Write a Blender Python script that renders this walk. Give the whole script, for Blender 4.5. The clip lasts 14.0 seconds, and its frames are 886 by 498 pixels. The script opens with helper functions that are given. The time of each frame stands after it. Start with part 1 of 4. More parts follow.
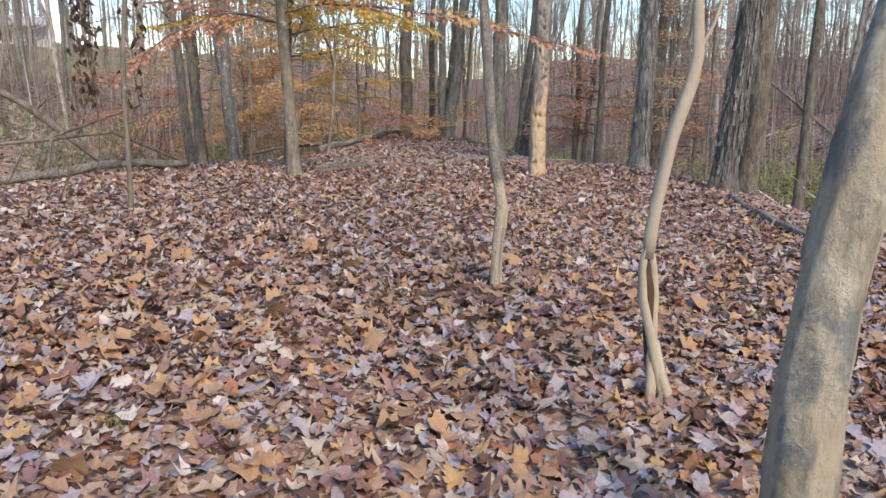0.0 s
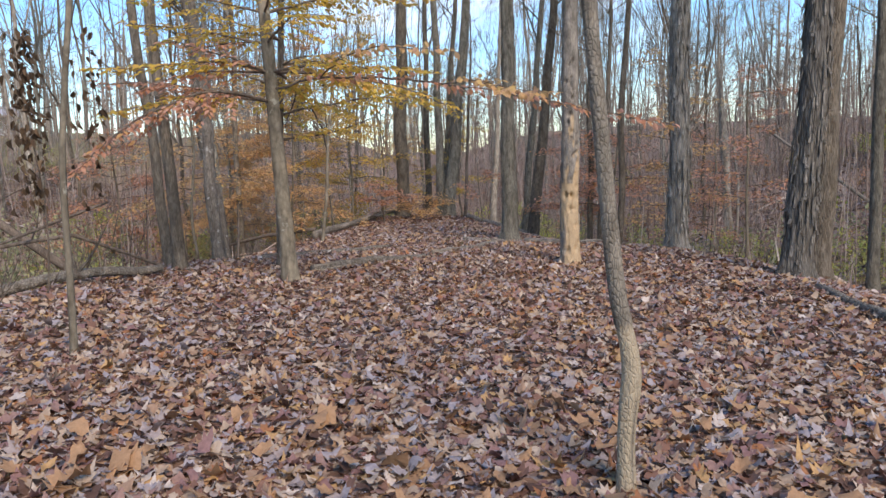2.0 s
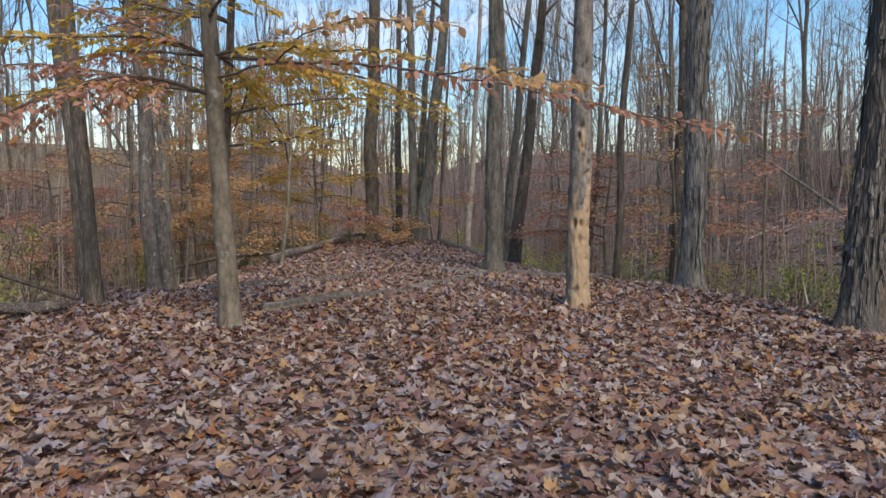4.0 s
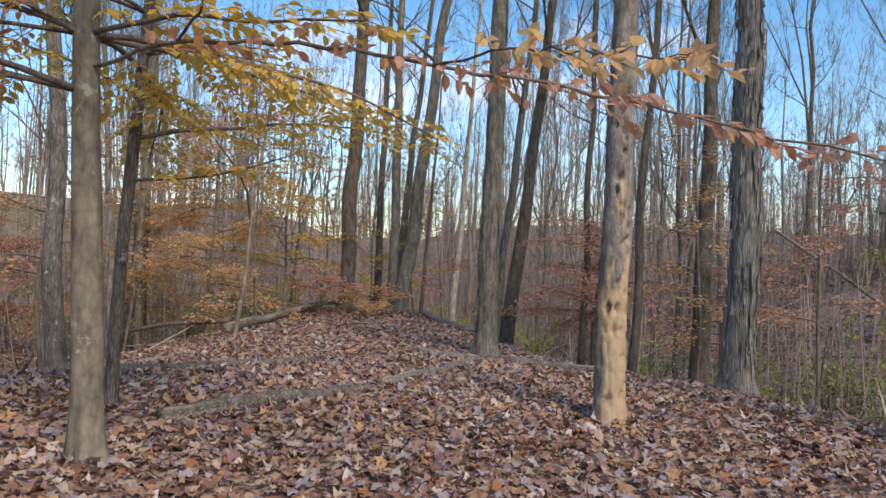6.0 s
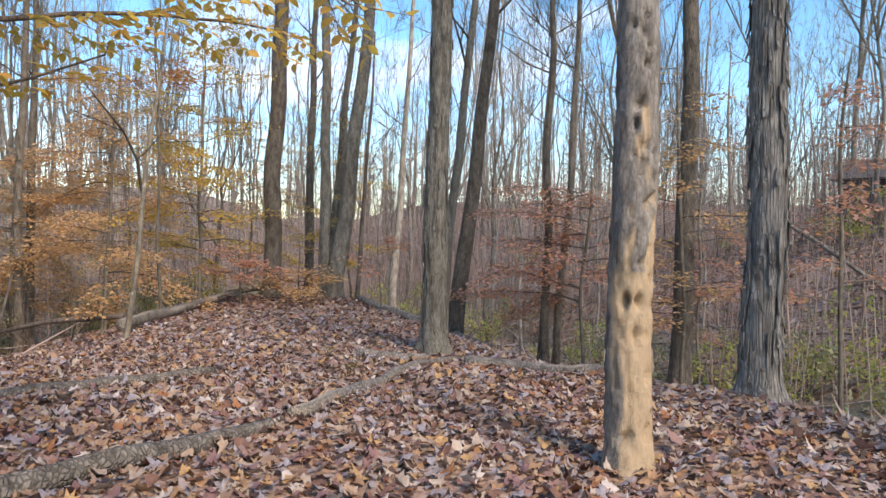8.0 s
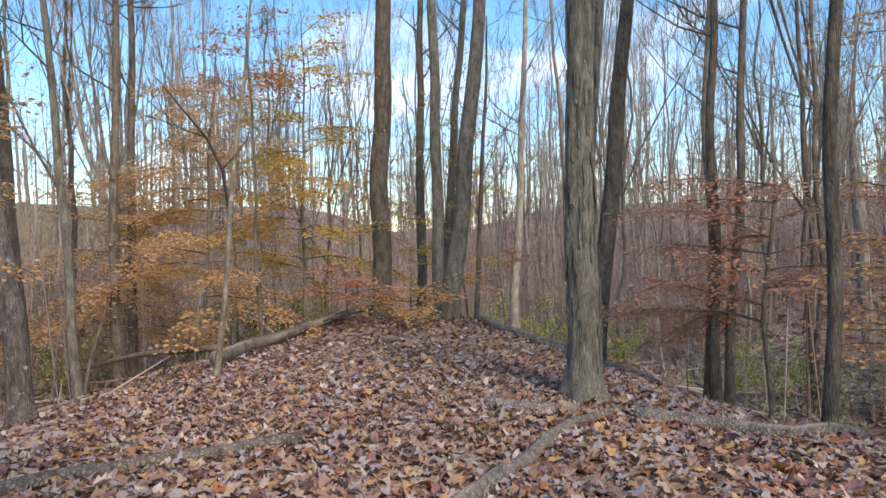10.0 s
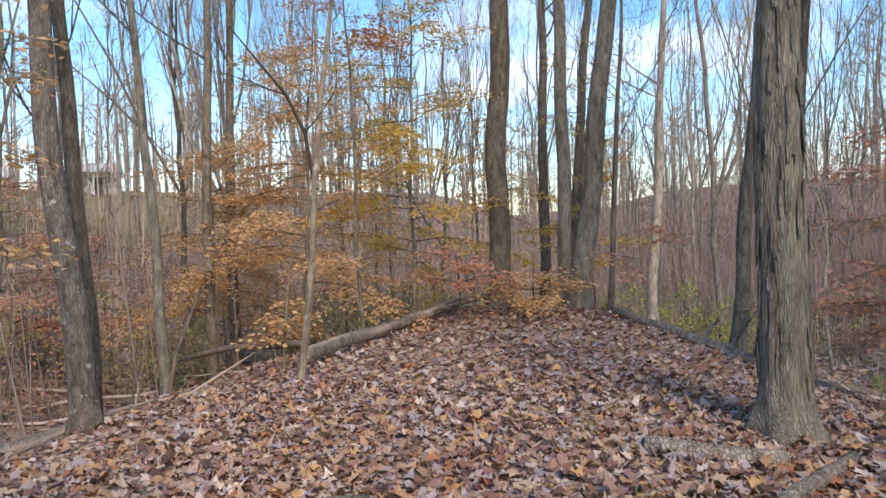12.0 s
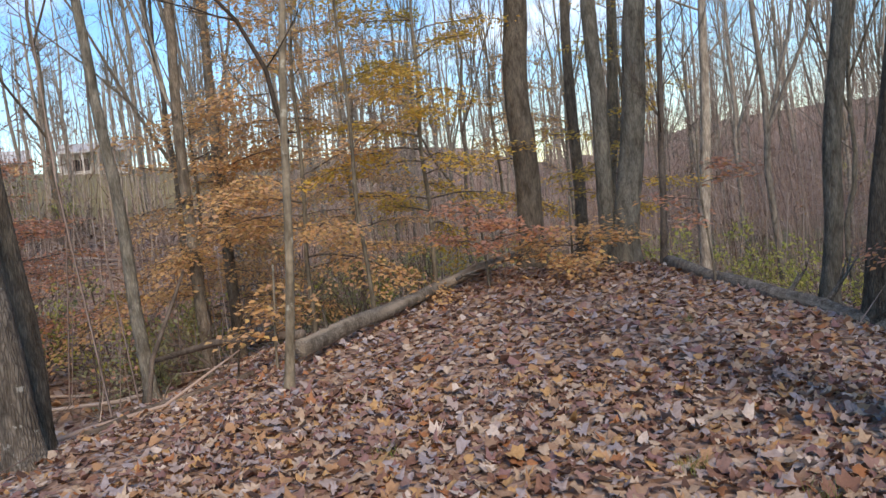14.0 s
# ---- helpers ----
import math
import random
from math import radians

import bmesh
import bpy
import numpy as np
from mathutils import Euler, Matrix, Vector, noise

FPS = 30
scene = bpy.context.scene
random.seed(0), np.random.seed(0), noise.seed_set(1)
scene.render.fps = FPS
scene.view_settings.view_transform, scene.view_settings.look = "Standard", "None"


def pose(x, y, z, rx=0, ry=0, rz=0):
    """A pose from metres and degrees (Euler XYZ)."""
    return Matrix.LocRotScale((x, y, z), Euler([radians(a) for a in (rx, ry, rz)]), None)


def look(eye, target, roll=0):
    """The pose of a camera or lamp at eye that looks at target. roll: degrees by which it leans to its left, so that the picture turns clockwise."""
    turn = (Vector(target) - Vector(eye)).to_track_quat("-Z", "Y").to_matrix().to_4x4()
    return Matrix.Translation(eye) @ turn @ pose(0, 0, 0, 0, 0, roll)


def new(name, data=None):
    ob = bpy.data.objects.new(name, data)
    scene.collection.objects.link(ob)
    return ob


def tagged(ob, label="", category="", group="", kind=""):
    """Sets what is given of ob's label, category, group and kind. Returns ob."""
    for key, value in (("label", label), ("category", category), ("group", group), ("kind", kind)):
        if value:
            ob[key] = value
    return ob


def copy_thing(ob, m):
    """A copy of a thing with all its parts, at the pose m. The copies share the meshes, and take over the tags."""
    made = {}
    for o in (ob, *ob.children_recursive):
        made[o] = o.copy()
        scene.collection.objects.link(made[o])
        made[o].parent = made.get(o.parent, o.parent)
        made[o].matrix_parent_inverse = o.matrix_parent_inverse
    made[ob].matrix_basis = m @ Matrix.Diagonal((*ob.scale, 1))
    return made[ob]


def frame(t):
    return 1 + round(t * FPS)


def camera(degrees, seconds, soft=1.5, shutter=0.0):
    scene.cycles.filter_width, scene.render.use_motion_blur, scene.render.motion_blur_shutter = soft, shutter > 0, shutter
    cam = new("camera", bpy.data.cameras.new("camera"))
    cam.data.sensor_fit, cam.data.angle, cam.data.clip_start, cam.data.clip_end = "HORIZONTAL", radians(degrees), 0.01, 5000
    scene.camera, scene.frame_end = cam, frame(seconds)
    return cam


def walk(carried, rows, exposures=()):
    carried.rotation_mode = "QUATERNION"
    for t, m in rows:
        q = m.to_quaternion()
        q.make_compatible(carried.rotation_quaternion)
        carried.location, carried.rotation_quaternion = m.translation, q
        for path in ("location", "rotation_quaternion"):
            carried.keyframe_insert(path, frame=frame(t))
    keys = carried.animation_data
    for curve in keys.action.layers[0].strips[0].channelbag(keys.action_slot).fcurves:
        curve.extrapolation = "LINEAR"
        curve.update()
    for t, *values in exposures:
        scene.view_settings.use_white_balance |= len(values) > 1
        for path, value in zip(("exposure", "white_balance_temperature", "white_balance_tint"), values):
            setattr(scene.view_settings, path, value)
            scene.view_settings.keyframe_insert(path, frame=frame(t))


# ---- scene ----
cam = camera(61.9, 14.0)
METRES, EYE, TILT, LEAN, TURN = 20.0, 1.5, -11.0, 0.0, 0.0
ROWS = [
    (0.0, 0.0, 0.0, 0.0, 0.0, 0.0, 0.0),
    (0.5, -0.0119, 0.0305, 0.0103, -0.25, 2.46, 2.93),
    (1.0, -0.0182, 0.0612, 0.0172, 0.13, 3.62, 4.52),
    (1.5, -0.0217, 0.101, 0.0264, 1.2, 2.26, 3.69),
    (2.0, -0.0297, 0.12, 0.0343, -0.68, 5.49, 2.34),
    (2.5, -0.0384, 0.1484, 0.0411, -3.05, 6.82, 2.23),
    (3.0, -0.0416, 0.182, 0.047, -3.73, 6.58, 2.08),
    (5.5, -0.0395, 0.3607, 0.0803, -3.66, 10.84, -0.17),
    (6.0, -0.0339, 0.4041, 0.0892, -5.33, 12.35, -0.68),
    (6.5, -0.0334, 0.4417, 0.0967, -7.44, 11.26, -0.49),
    (7.0, -0.0253, 0.4801, 0.1036, -9.2, 10.72, 0.27),
    (9.5, -0.0146, 0.6641, 0.1405, -6.28, 10.83, 4.14),
    (10.0, -0.0167, 0.6992, 0.1507, -0.76, 11.57, 1.72),
    (10.5, -0.0166, 0.734, 0.1573, 1.53, 11.35, 1.0),
    (11.0, -0.0107, 0.7705, 0.1624, 4.49, 11.02, 0.23),
    (11.5, -0.0192, 0.8041, 0.1677, 7.27, 10.61, 0.07),
    (12.0, -0.0202, 0.8351, 0.173, 8.57, 10.53, 0.29),
    (12.5, -0.0216, 0.8681, 0.1814, 11.12, 14.51, 0.31),
    (13.0, -0.0268, 0.8998, 0.1875, 12.9, 18.42, 1.43),
    (13.5, -0.0237, 0.9314, 0.1903, 6.07, 17.9, 4.04),
    (14.0, -0.0325, 0.9659, 0.2, 11.33, 7.09, 4.17),
]
walk(cam, [(t, pose(0, 0, EYE, TILT, LEAN, TURN) @ pose(METRES * x, METRES * y, METRES * z, 90 + pitch, roll, yaw)) for t, x, y, z, yaw, pitch, roll in ROWS],
     exposures=[(t, e, 7250 + 28 * t, 13) for t, e in ((0.0, 0.3), (0.5, 0.2), (1.0, -0.2), (1.5, -0.03), (2.0, 0.0), (2.5, -0.4), (3.0, -0.4), (5.5, -0.22), (7.0, 0.08), (9.5, 0.38), (10.0, 0.12), (11.0, 0.2), (12.5, 0.2), (13.0, 0.02), (13.5, -0.28), (14.0, -0.08))])

# ---- sky and sun ----
SUN_ELEVATION, SUN_AZIMUTH = 36.0, 156.0  # degrees; azimuth clockwise from the way walked
world = bpy.data.worlds.new("sky")
scene.world = world
world.use_nodes = True
wn, wl = world.node_tree.nodes, world.node_tree.links
sky = wn.new("ShaderNodeTexSky")
sky.sky_type = "NISHITA"
sky.sun_disc = False
sky.sun_elevation, sky.sun_rotation = radians(SUN_ELEVATION), radians(SUN_AZIMUTH)
sky.air_density, sky.dust_density, sky.ozone_density = 1.0, 0.1, 1.4
w_coord = wn.new("ShaderNodeTexCoord")
w_map = wn.new("ShaderNodeMapping")
w_map.inputs["Scale"].default_value = (1.0, 1.0, 3.2)
w_noise = wn.new("ShaderNodeTexNoise")
w_noise.inputs["Scale"].default_value, w_noise.inputs["Detail"].default_value = 2.3, 7.0
w_ramp = wn.new("ShaderNodeValToRGB")
w_ramp.color_ramp.elements[0].position, w_ramp.color_ramp.elements[1].position = 0.54, 0.80
w_mix = wn.new("ShaderNodeMix")
w_mix.data_type = "RGBA"
w_mix.inputs["B"].default_value = (6.8, 6.9, 7.1, 1)
wl.new(w_coord.outputs["Generated"], w_map.inputs["Vector"])
wl.new(w_map.outputs["Vector"], w_noise.inputs["Vector"])
wl.new(w_noise.outputs["Fac"], w_ramp.inputs["Fac"])
wl.new(w_ramp.outputs["Color"], w_mix.inputs["Factor"])
w_sat = wn.new("ShaderNodeHueSaturation")
w_sat.inputs["Saturation"].default_value = 1.35
wl.new(sky.outputs["Color"], w_sat.inputs["Color"])
wl.new(w_sat.outputs["Color"], w_mix.inputs["A"])
wl.new(w_mix.outputs["Result"], wn["Background"].inputs["Color"])
wn["Background"].inputs["Strength"].default_value = 0.27

sun_lamp = bpy.data.lights.new("sun", "SUN")
sun_lamp.energy, sun_lamp.angle, sun_lamp.color = 4.0, radians(24), (1.0, 0.87, 0.74)
sun = new("sun", sun_lamp)
sa, se = radians(SUN_AZIMUTH), radians(SUN_ELEVATION)
sun.matrix_world = look((math.sin(sa) * math.cos(se) * 50, math.cos(sa) * math.cos(se) * 50, math.sin(se) * 50), (0, 0, 0))


# ---- materials ----
def material(name, rough=0.85):
    m = bpy.data.materials.new(name)
    m.use_nodes = True
    b = m.node_tree.nodes["Principled BSDF"]
    b.inputs["Roughness"].default_value = rough
    b.inputs["Specular IOR Level"].default_value = 0.25
    return m, m.node_tree.nodes, m.node_tree.links, b


def ramp_node(n, stops, interpolation="LINEAR"):
    r = n.new("ShaderNodeValToRGB")
    r.color_ramp.interpolation = interpolation
    e = r.color_ramp.elements
    while len(e) < len(stops):
        e.new(0.5)
    for el, (p, c) in zip(e, stops):
        el.position, el.color = p, (*c, 1)
    return r


def mix_node(n, l, fac, a, b, mode="MIX"):
    m = n.new("ShaderNodeMix")
    m.data_type, m.blend_type = "RGBA", mode
    for key, v in (("Factor", fac), ("A", a), ("B", b)):
        if isinstance(v, (int, float)):
            m.inputs[key].default_value = v
        elif isinstance(v, tuple):
            m.inputs[key].default_value = (*v, 1)
        else:
            l.new(v, m.inputs[key])
    return m.outputs["Result"]


def noise_node(n, l, vec, scale, detail=5.0, rough=0.6):
    t = n.new("ShaderNodeTexNoise")
    t.inputs["Scale"].default_value, t.inputs["Detail"].default_value, t.inputs["Roughness"].default_value = scale, detail, rough
    l.new(vec, t.inputs["Vector"])
    return t.outputs["Fac"]


def bark(name, dark, light, lichen=(0.42, 0.43, 0.38), furrow=26.0, stretch=0.16, depth=0.5, lichen_at=0.66, wood=None, lines=1.0):
    """Furrowed bark in the object's own metres; wood: the colour where the float attribute 'bare' is 1."""
    m, n, l, b = material(name, 0.9)
    co = n.new("ShaderNodeTexCoord")
    mp = n.new("ShaderNodeMapping")
    mp.inputs["Scale"].default_value = (1, 1, stretch)
    l.new(co.outputs["Object"], mp.inputs["Vector"])
    warp = n.new("ShaderNodeVectorMath")
    warp.operation = "ADD"
    wob = n.new("ShaderNodeTexNoise")
    wob.inputs["Scale"].default_value = 6.0
    l.new(mp.outputs["Vector"], wob.inputs["Vector"])
    sc = n.new("ShaderNodeVectorMath")
    sc.operation = "SCALE"
    sc.inputs["Scale"].default_value = 0.06
    l.new(wob.outputs["Color"], sc.inputs[0])
    l.new(mp.outputs["Vector"], warp.inputs[0])
    l.new(sc.outputs["Vector"], warp.inputs[1])
    vo = n.new("ShaderNodeTexVoronoi")
    vo.feature = "DISTANCE_TO_EDGE"
    vo.inputs["Scale"].default_value = furrow * 1.5
    l.new(warp.outputs["Vector"], vo.inputs["Vector"])
    crack = ramp_node(n, [(0.0, (0, 0, 0)), (0.22, (1, 1, 1))])
    l.new(vo.outputs["Distance"], crack.inputs["Fac"])
    fine = noise_node(n, l, mp.outputs["Vector"], 70, 6, 0.7)
    broad = noise_node(n, l, co.outputs["Object"], 1.6, 4, 0.6)
    col = mix_node(n, l, crack.outputs["Color"], tuple(c * (1 - 0.55 * lines) for c in dark), mix_node(n, l, broad, dark, light))
    col = mix_node(n, l, 0.4, col, mix_node(n, l, fine, tuple(c * 0.5 for c in dark), tuple(min(1, c * 1.35) for c in light)))
    blotch = n.new("ShaderNodeMapping")
    blotch.inputs["Scale"].default_value = (1, 1, 0.3)
    l.new(co.outputs["Object"], blotch.inputs["Vector"])
    worn = ramp_node(n, [(0.36, (0.55, 0.53, 0.50)), (0.5, (0.95, 0.95, 0.93)), (0.64, (1.35, 1.34, 1.30))])
    l.new(noise_node(n, l, blotch.outputs["Vector"], 9, 6, 0.65), worn.inputs["Fac"])
    col = mix_node(n, l, 1.0, col, worn.outputs["Color"], "MULTIPLY")
    spots = ramp_node(n, [(lichen_at, (0, 0, 0)), (lichen_at + 0.06, (1, 1, 1))])
    l.new(noise_node(n, l, co.outputs["Object"], 5.5, 6, 0.7), spots.inputs["Fac"])
    half = n.new("ShaderNodeMath")
    half.operation = "MULTIPLY"
    half.inputs[1].default_value = 0.6
    l.new(spots.outputs["Color"], half.inputs[0])
    col = mix_node(n, l, half.outputs[0], col, lichen)
    info = n.new("ShaderNodeObjectInfo")
    hsv = n.new("ShaderNodeHueSaturation")
    vr = n.new("ShaderNodeMapRange")
    vr.inputs["To Min"].default_value, vr.inputs["To Max"].default_value = 0.8, 1.25
    l.new(info.outputs["Random"], vr.inputs["Value"])
    l.new(vr.outputs["Result"], hsv.inputs["Value"])
    l.new(col, hsv.inputs["Color"])
    col = hsv.outputs["Color"]
    h = mix_node(n, l, 0.35, crack.outputs["Color"], fine)
    if lines < 0.4:
        h = mix_node(n, l, 0.4, noise_node(n, l, co.outputs["Object"], 16, 9, 0.65), fine)
    if wood:
        at = n.new("ShaderNodeAttribute")
        at.attribute_name = "bare"
        grain = mix_node(n, l, noise_node(n, l, mp.outputs["Vector"], 34, 6, 0.7), tuple(c * 0.55 for c in wood), tuple(min(1, c * 1.2) for c in wood))
        col = mix_node(n, l, at.outputs["Fac"], col, grain)
    l.new(col, b.inputs["Base Color"])
    bump = n.new("ShaderNodeBump")
    bump.inputs["Strength"].default_value, bump.inputs["Distance"].default_value = depth, 0.026
    l.new(h, bump.inputs["Height"])
    l.new(bump.outputs["Normal"], b.inputs["Normal"])
    return m


def leaf_material(name, stops, through_light=0.35, rough=0.7, veins=True):
    """Leaves whose colour is drawn leaf by leaf from the stops."""
    m, n, l, b = material(name, rough)
    geo = n.new("ShaderNodeNewGeometry")
    co = n.new("ShaderNodeTexCoord")
    r = ramp_node(n, stops, "CONSTANT" if len(stops) > 6 else "LINEAR")
    l.new(geo.outputs["Random Per Island"], r.inputs["Fac"])
    blot = noise_node(n, l, co.outputs["Object"], 38, 4, 0.65)
    col = mix_node(n, l, blot, mix_node(n, l, 1.0, r.outputs["Color"], (0.55, 0.5, 0.48), "MULTIPLY"), mix_node(n, l, 1.0, r.outputs["Color"], (1.35, 1.32, 1.3), "MULTIPLY"))
    l.new(col, b.inputs["Base Color"])
    bump = n.new("ShaderNodeBump")
    bump.inputs["Strength"].default_value, bump.inputs["Distance"].default_value = 0.4, 0.006
    l.new(noise_node(n, l, co.outputs["Object"], 120, 3, 0.6), bump.inputs["Height"])
    l.new(bump.outputs["Normal"], b.inputs["Normal"])
    if through_light:
        tr = n.new("ShaderNodeBsdfTranslucent")
        l.new(col, tr.inputs["Color"])
        ms = n.new("ShaderNodeMixShader")
        ms.inputs["Fac"].default_value = through_light
        l.new(b.outputs["BSDF"], ms.inputs[1])
        l.new(tr.outputs["BSDF"], ms.inputs[2])
        l.new(ms.outputs["Shader"], n["Material Output"].inputs["Surface"])
    return m


def plain(name, c1, c2, scale=8.0, rough=0.8, bump_size=0.01):
    m, n, l, b = material(name, rough)
    co = n.new("ShaderNodeTexCoord")
    f = noise_node(n, l, co.outputs["Object"], scale, 7, 0.65)
    g = noise_node(n, l, co.outputs["Object"], scale * 0.13, 3, 0.5)
    l.new(mix_node(n, l, 0.4, mix_node(n, l, f, c1, c2), mix_node(n, l, g, c1, c2)), b.inputs["Base Color"])
    bump = n.new("ShaderNodeBump")
    bump.inputs["Strength"].default_value, bump.inputs["Distance"].default_value = 0.5, bump_size
    l.new(f, bump.inputs["Height"])
    l.new(bump.outputs["Normal"], b.inputs["Normal"])
    return m


def ground_material():
    """Leaf litter seen from afar, with moss and bare soil; pale grass on the far left bank."""
    m, n, l, b = material("leaf_covered_soil", 0.9)
    co = n.new("ShaderNodeTexCoord")
    vo = n.new("ShaderNodeTexVoronoi")
    vo.inputs["Scale"].default_value = 13.0
    l.new(co.outputs["Object"], vo.inputs["Vector"])
    sep = n.new("ShaderNodeSeparateColor")
    l.new(vo.outputs["Color"], sep.inputs["Color"])
    r = ramp_node(n, [(0.0, (0.13, 0.075, 0.055)), (0.3, (0.28, 0.18, 0.135)), (0.6, (0.42, 0.29, 0.225)), (0.85, (0.44, 0.36, 0.33)), (1.0, (0.40, 0.23, 0.13))])
    l.new(sep.outputs["Red"], r.inputs["Fac"])
    soil = ramp_node(n, [(0.38, (0, 0, 0)), (0.58, (1, 1, 1))])
    l.new(noise_node(n, l, co.outputs["Object"], 0.16, 5, 0.6), soil.inputs["Fac"])
    pos = n.new("ShaderNodeSeparateXYZ")
    l.new(co.outputs["Object"], pos.inputs["Vector"])
    low = n.new("ShaderNodeMapRange")
    low.inputs["From Min"].default_value, low.inputs["From Max"].default_value = -1.6, -2.6
    l.new(pos.outputs["Z"], low.inputs["Value"])
    both = n.new("ShaderNodeMath")
    both.operation = "MULTIPLY"
    l.new(low.outputs["Result"], both.inputs[0])
    l.new(soil.outputs["Color"], both.inputs[1])
    herb = mix_node(n, l, noise_node(n, l, co.outputs["Object"], 9, 6, 0.7), (0.12, 0.12, 0.065), (0.29, 0.30, 0.17))
    col = mix_node(n, l, both.outputs[0], r.outputs["Color"], herb)
    yard = n.new("ShaderNodeMapRange")
    yard.inputs["From Min"].default_value, yard.inputs["From Max"].default_value = -24.0, -30.0
    l.new(pos.outputs["X"], yard.inputs["Value"])
    col = mix_node(n, l, yard.outputs["Result"], col, mix_node(n, l, noise_node(n, l, co.outputs["Object"], 3, 6, 0.7), (0.20, 0.17, 0.09), (0.36, 0.31, 0.17)))
    l.new(col, b.inputs["Base Color"])
    bump = n.new("ShaderNodeBump")
    bump.inputs["Strength"].default_value, bump.inputs["Distance"].default_value = 0.8, 0.03
    l.new(vo.outputs["Distance"], bump.inputs["Height"])
    l.new(bump.outputs["Normal"], b.inputs["Normal"])
    return m


M_GROUND = ground_material()
M_OAK = bark("oak_bark", (0.13, 0.112, 0.094), (0.27, 0.235, 0.195), furrow=30, stretch=0.11, depth=0.9, lichen_at=0.72)
M_GREY = bark("grey_bark", (0.14, 0.132, 0.114), (0.31, 0.295, 0.255), furrow=34, stretch=0.10, depth=0.8)
M_HICKORY = bark("shaggy_bark", (0.15, 0.145, 0.14), (0.34, 0.32, 0.29), furrow=15, stretch=0.10, depth=1.0, lichen=(0.33, 0.36, 0.36))
M_BEECH = bark("smooth_bark", (0.14, 0.125, 0.10), (0.25, 0.22, 0.175), furrow=5, stretch=0.9, depth=0.35, lichen_at=0.60, lines=0.15)
M_MAPLE = bark("peeling_bark", (0.30, 0.275, 0.22), (0.52, 0.47, 0.37), furrow=6, stretch=0.6, depth=1.0, lichen=(0.13, 0.155, 0.17), lichen_at=0.51, wood=(0.46, 0.39, 0.28), lines=0.2)
M_SAPLING = bark("sapling_bark", (0.15, 0.135, 0.115), (0.28, 0.25, 0.21), furrow=30, stretch=0.5, depth=0.5, lichen=(0.32, 0.33, 0.30), lichen_at=0.62, wood=(0.54, 0.45, 0.32), lines=0.5)
M_SNAG = bark("dead_bark", (0.15, 0.14, 0.13), (0.31, 0.285, 0.26), furrow=16, stretch=0.3, depth=1.0, wood=(0.50, 0.38, 0.25), lines=0.35)
M_DARKHICK = bark("dark_shaggy_bark", (0.11, 0.103, 0.097), (0.26, 0.245, 0.225), furrow=15, stretch=0.10, depth=1.0, lichen=(0.22, 0.25, 0.24))
M_LICHEN = bark("lichened_bark", (0.12, 0.105, 0.095), (0.25, 0.225, 0.20), furrow=18, stretch=0.2, depth=0.8, lichen=(0.55, 0.57, 0.55), lichen_at=0.60)
M_TWIG = bark("twig_bark", (0.12, 0.095, 0.082), (0.24, 0.20, 0.17), furrow=30, stretch=0.3, depth=0.2)
M_BLACK = bark("black_twig_bark", (0.035, 0.028, 0.024), (0.07, 0.058, 0.05), furrow=30, stretch=0.3, depth=0.2)
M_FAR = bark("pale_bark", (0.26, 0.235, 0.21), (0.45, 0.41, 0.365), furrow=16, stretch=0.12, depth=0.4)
M_LOG = bark("weathered_log", (0.15, 0.135, 0.12), (0.34, 0.305, 0.27), furrow=16, stretch=0.8, depth=0.8, lichen=(0.25, 0.28, 0.25), wood=(0.46, 0.40, 0.33))
M_DEADWOOD = plain("bleached_wood", (0.27, 0.23, 0.17), (0.50, 0.43, 0.33), 26, 0.75)
# near-black brown: the shade inside the split sapling, put into the colour
M_HOLLOW_SHADE = plain("hollow_shade", (0.03, 0.022, 0.015), (0.11, 0.075, 0.045), 20, 0.95)
M_LITTER = leaf_material("fallen_leaves", [(0.0, (0.360, 0.247, 0.178)), (0.11, (0.444, 0.342, 0.257)), (0.21, (0.381, 0.327, 0.322)), (0.31, (0.235, 0.133, 0.101)), (0.40, (0.498, 0.418, 0.343)), (0.49, (0.320, 0.208, 0.186)), (0.58, (0.421, 0.266, 0.159)), (0.66, (0.367, 0.341, 0.373)), (0.75, (0.117, 0.072, 0.059)), (0.81, (0.367, 0.174, 0.088)), (0.85, (0.520, 0.338, 0.167)), (0.90, (0.272, 0.165, 0.165)), (0.96, (0.599, 0.535, 0.492))], 0.12)
M_YELLOW = leaf_material("yellow_beech_leaves", [(0.0, (0.80, 0.60, 0.14)), (0.4, (0.72, 0.56, 0.12)), (0.75, (0.82, 0.50, 0.14)), (1.0, (0.56, 0.50, 0.16))], 0.5)
M_ORANGE = leaf_material("orange_beech_leaves", [(0.0, (0.74, 0.46, 0.22)), (0.4, (0.80, 0.57, 0.28)), (0.7, (0.70, 0.45, 0.30)), (1.0, (0.80, 0.62, 0.24))], 0.5)
M_PINK = leaf_material("russet_beech_leaves", [(0.0, (0.68, 0.38, 0.25)), (0.35, (0.74, 0.47, 0.38)), (0.7, (0.62, 0.31, 0.20)), (1.0, (0.76, 0.46, 0.20))], 0.5)
M_RUSSET = leaf_material("red_orange_beech_leaves", [(0.0, (0.62, 0.24, 0.09)), (0.5, (0.70, 0.34, 0.12)), (1.0, (0.52, 0.20, 0.12))], 0.5)
M_GREEN = leaf_material("green_shrub_leaves", [(0.0, (0.32, 0.42, 0.13)), (0.5, (0.50, 0.55, 0.17)), (1.0, (0.66, 0.62, 0.22))], 0.5)
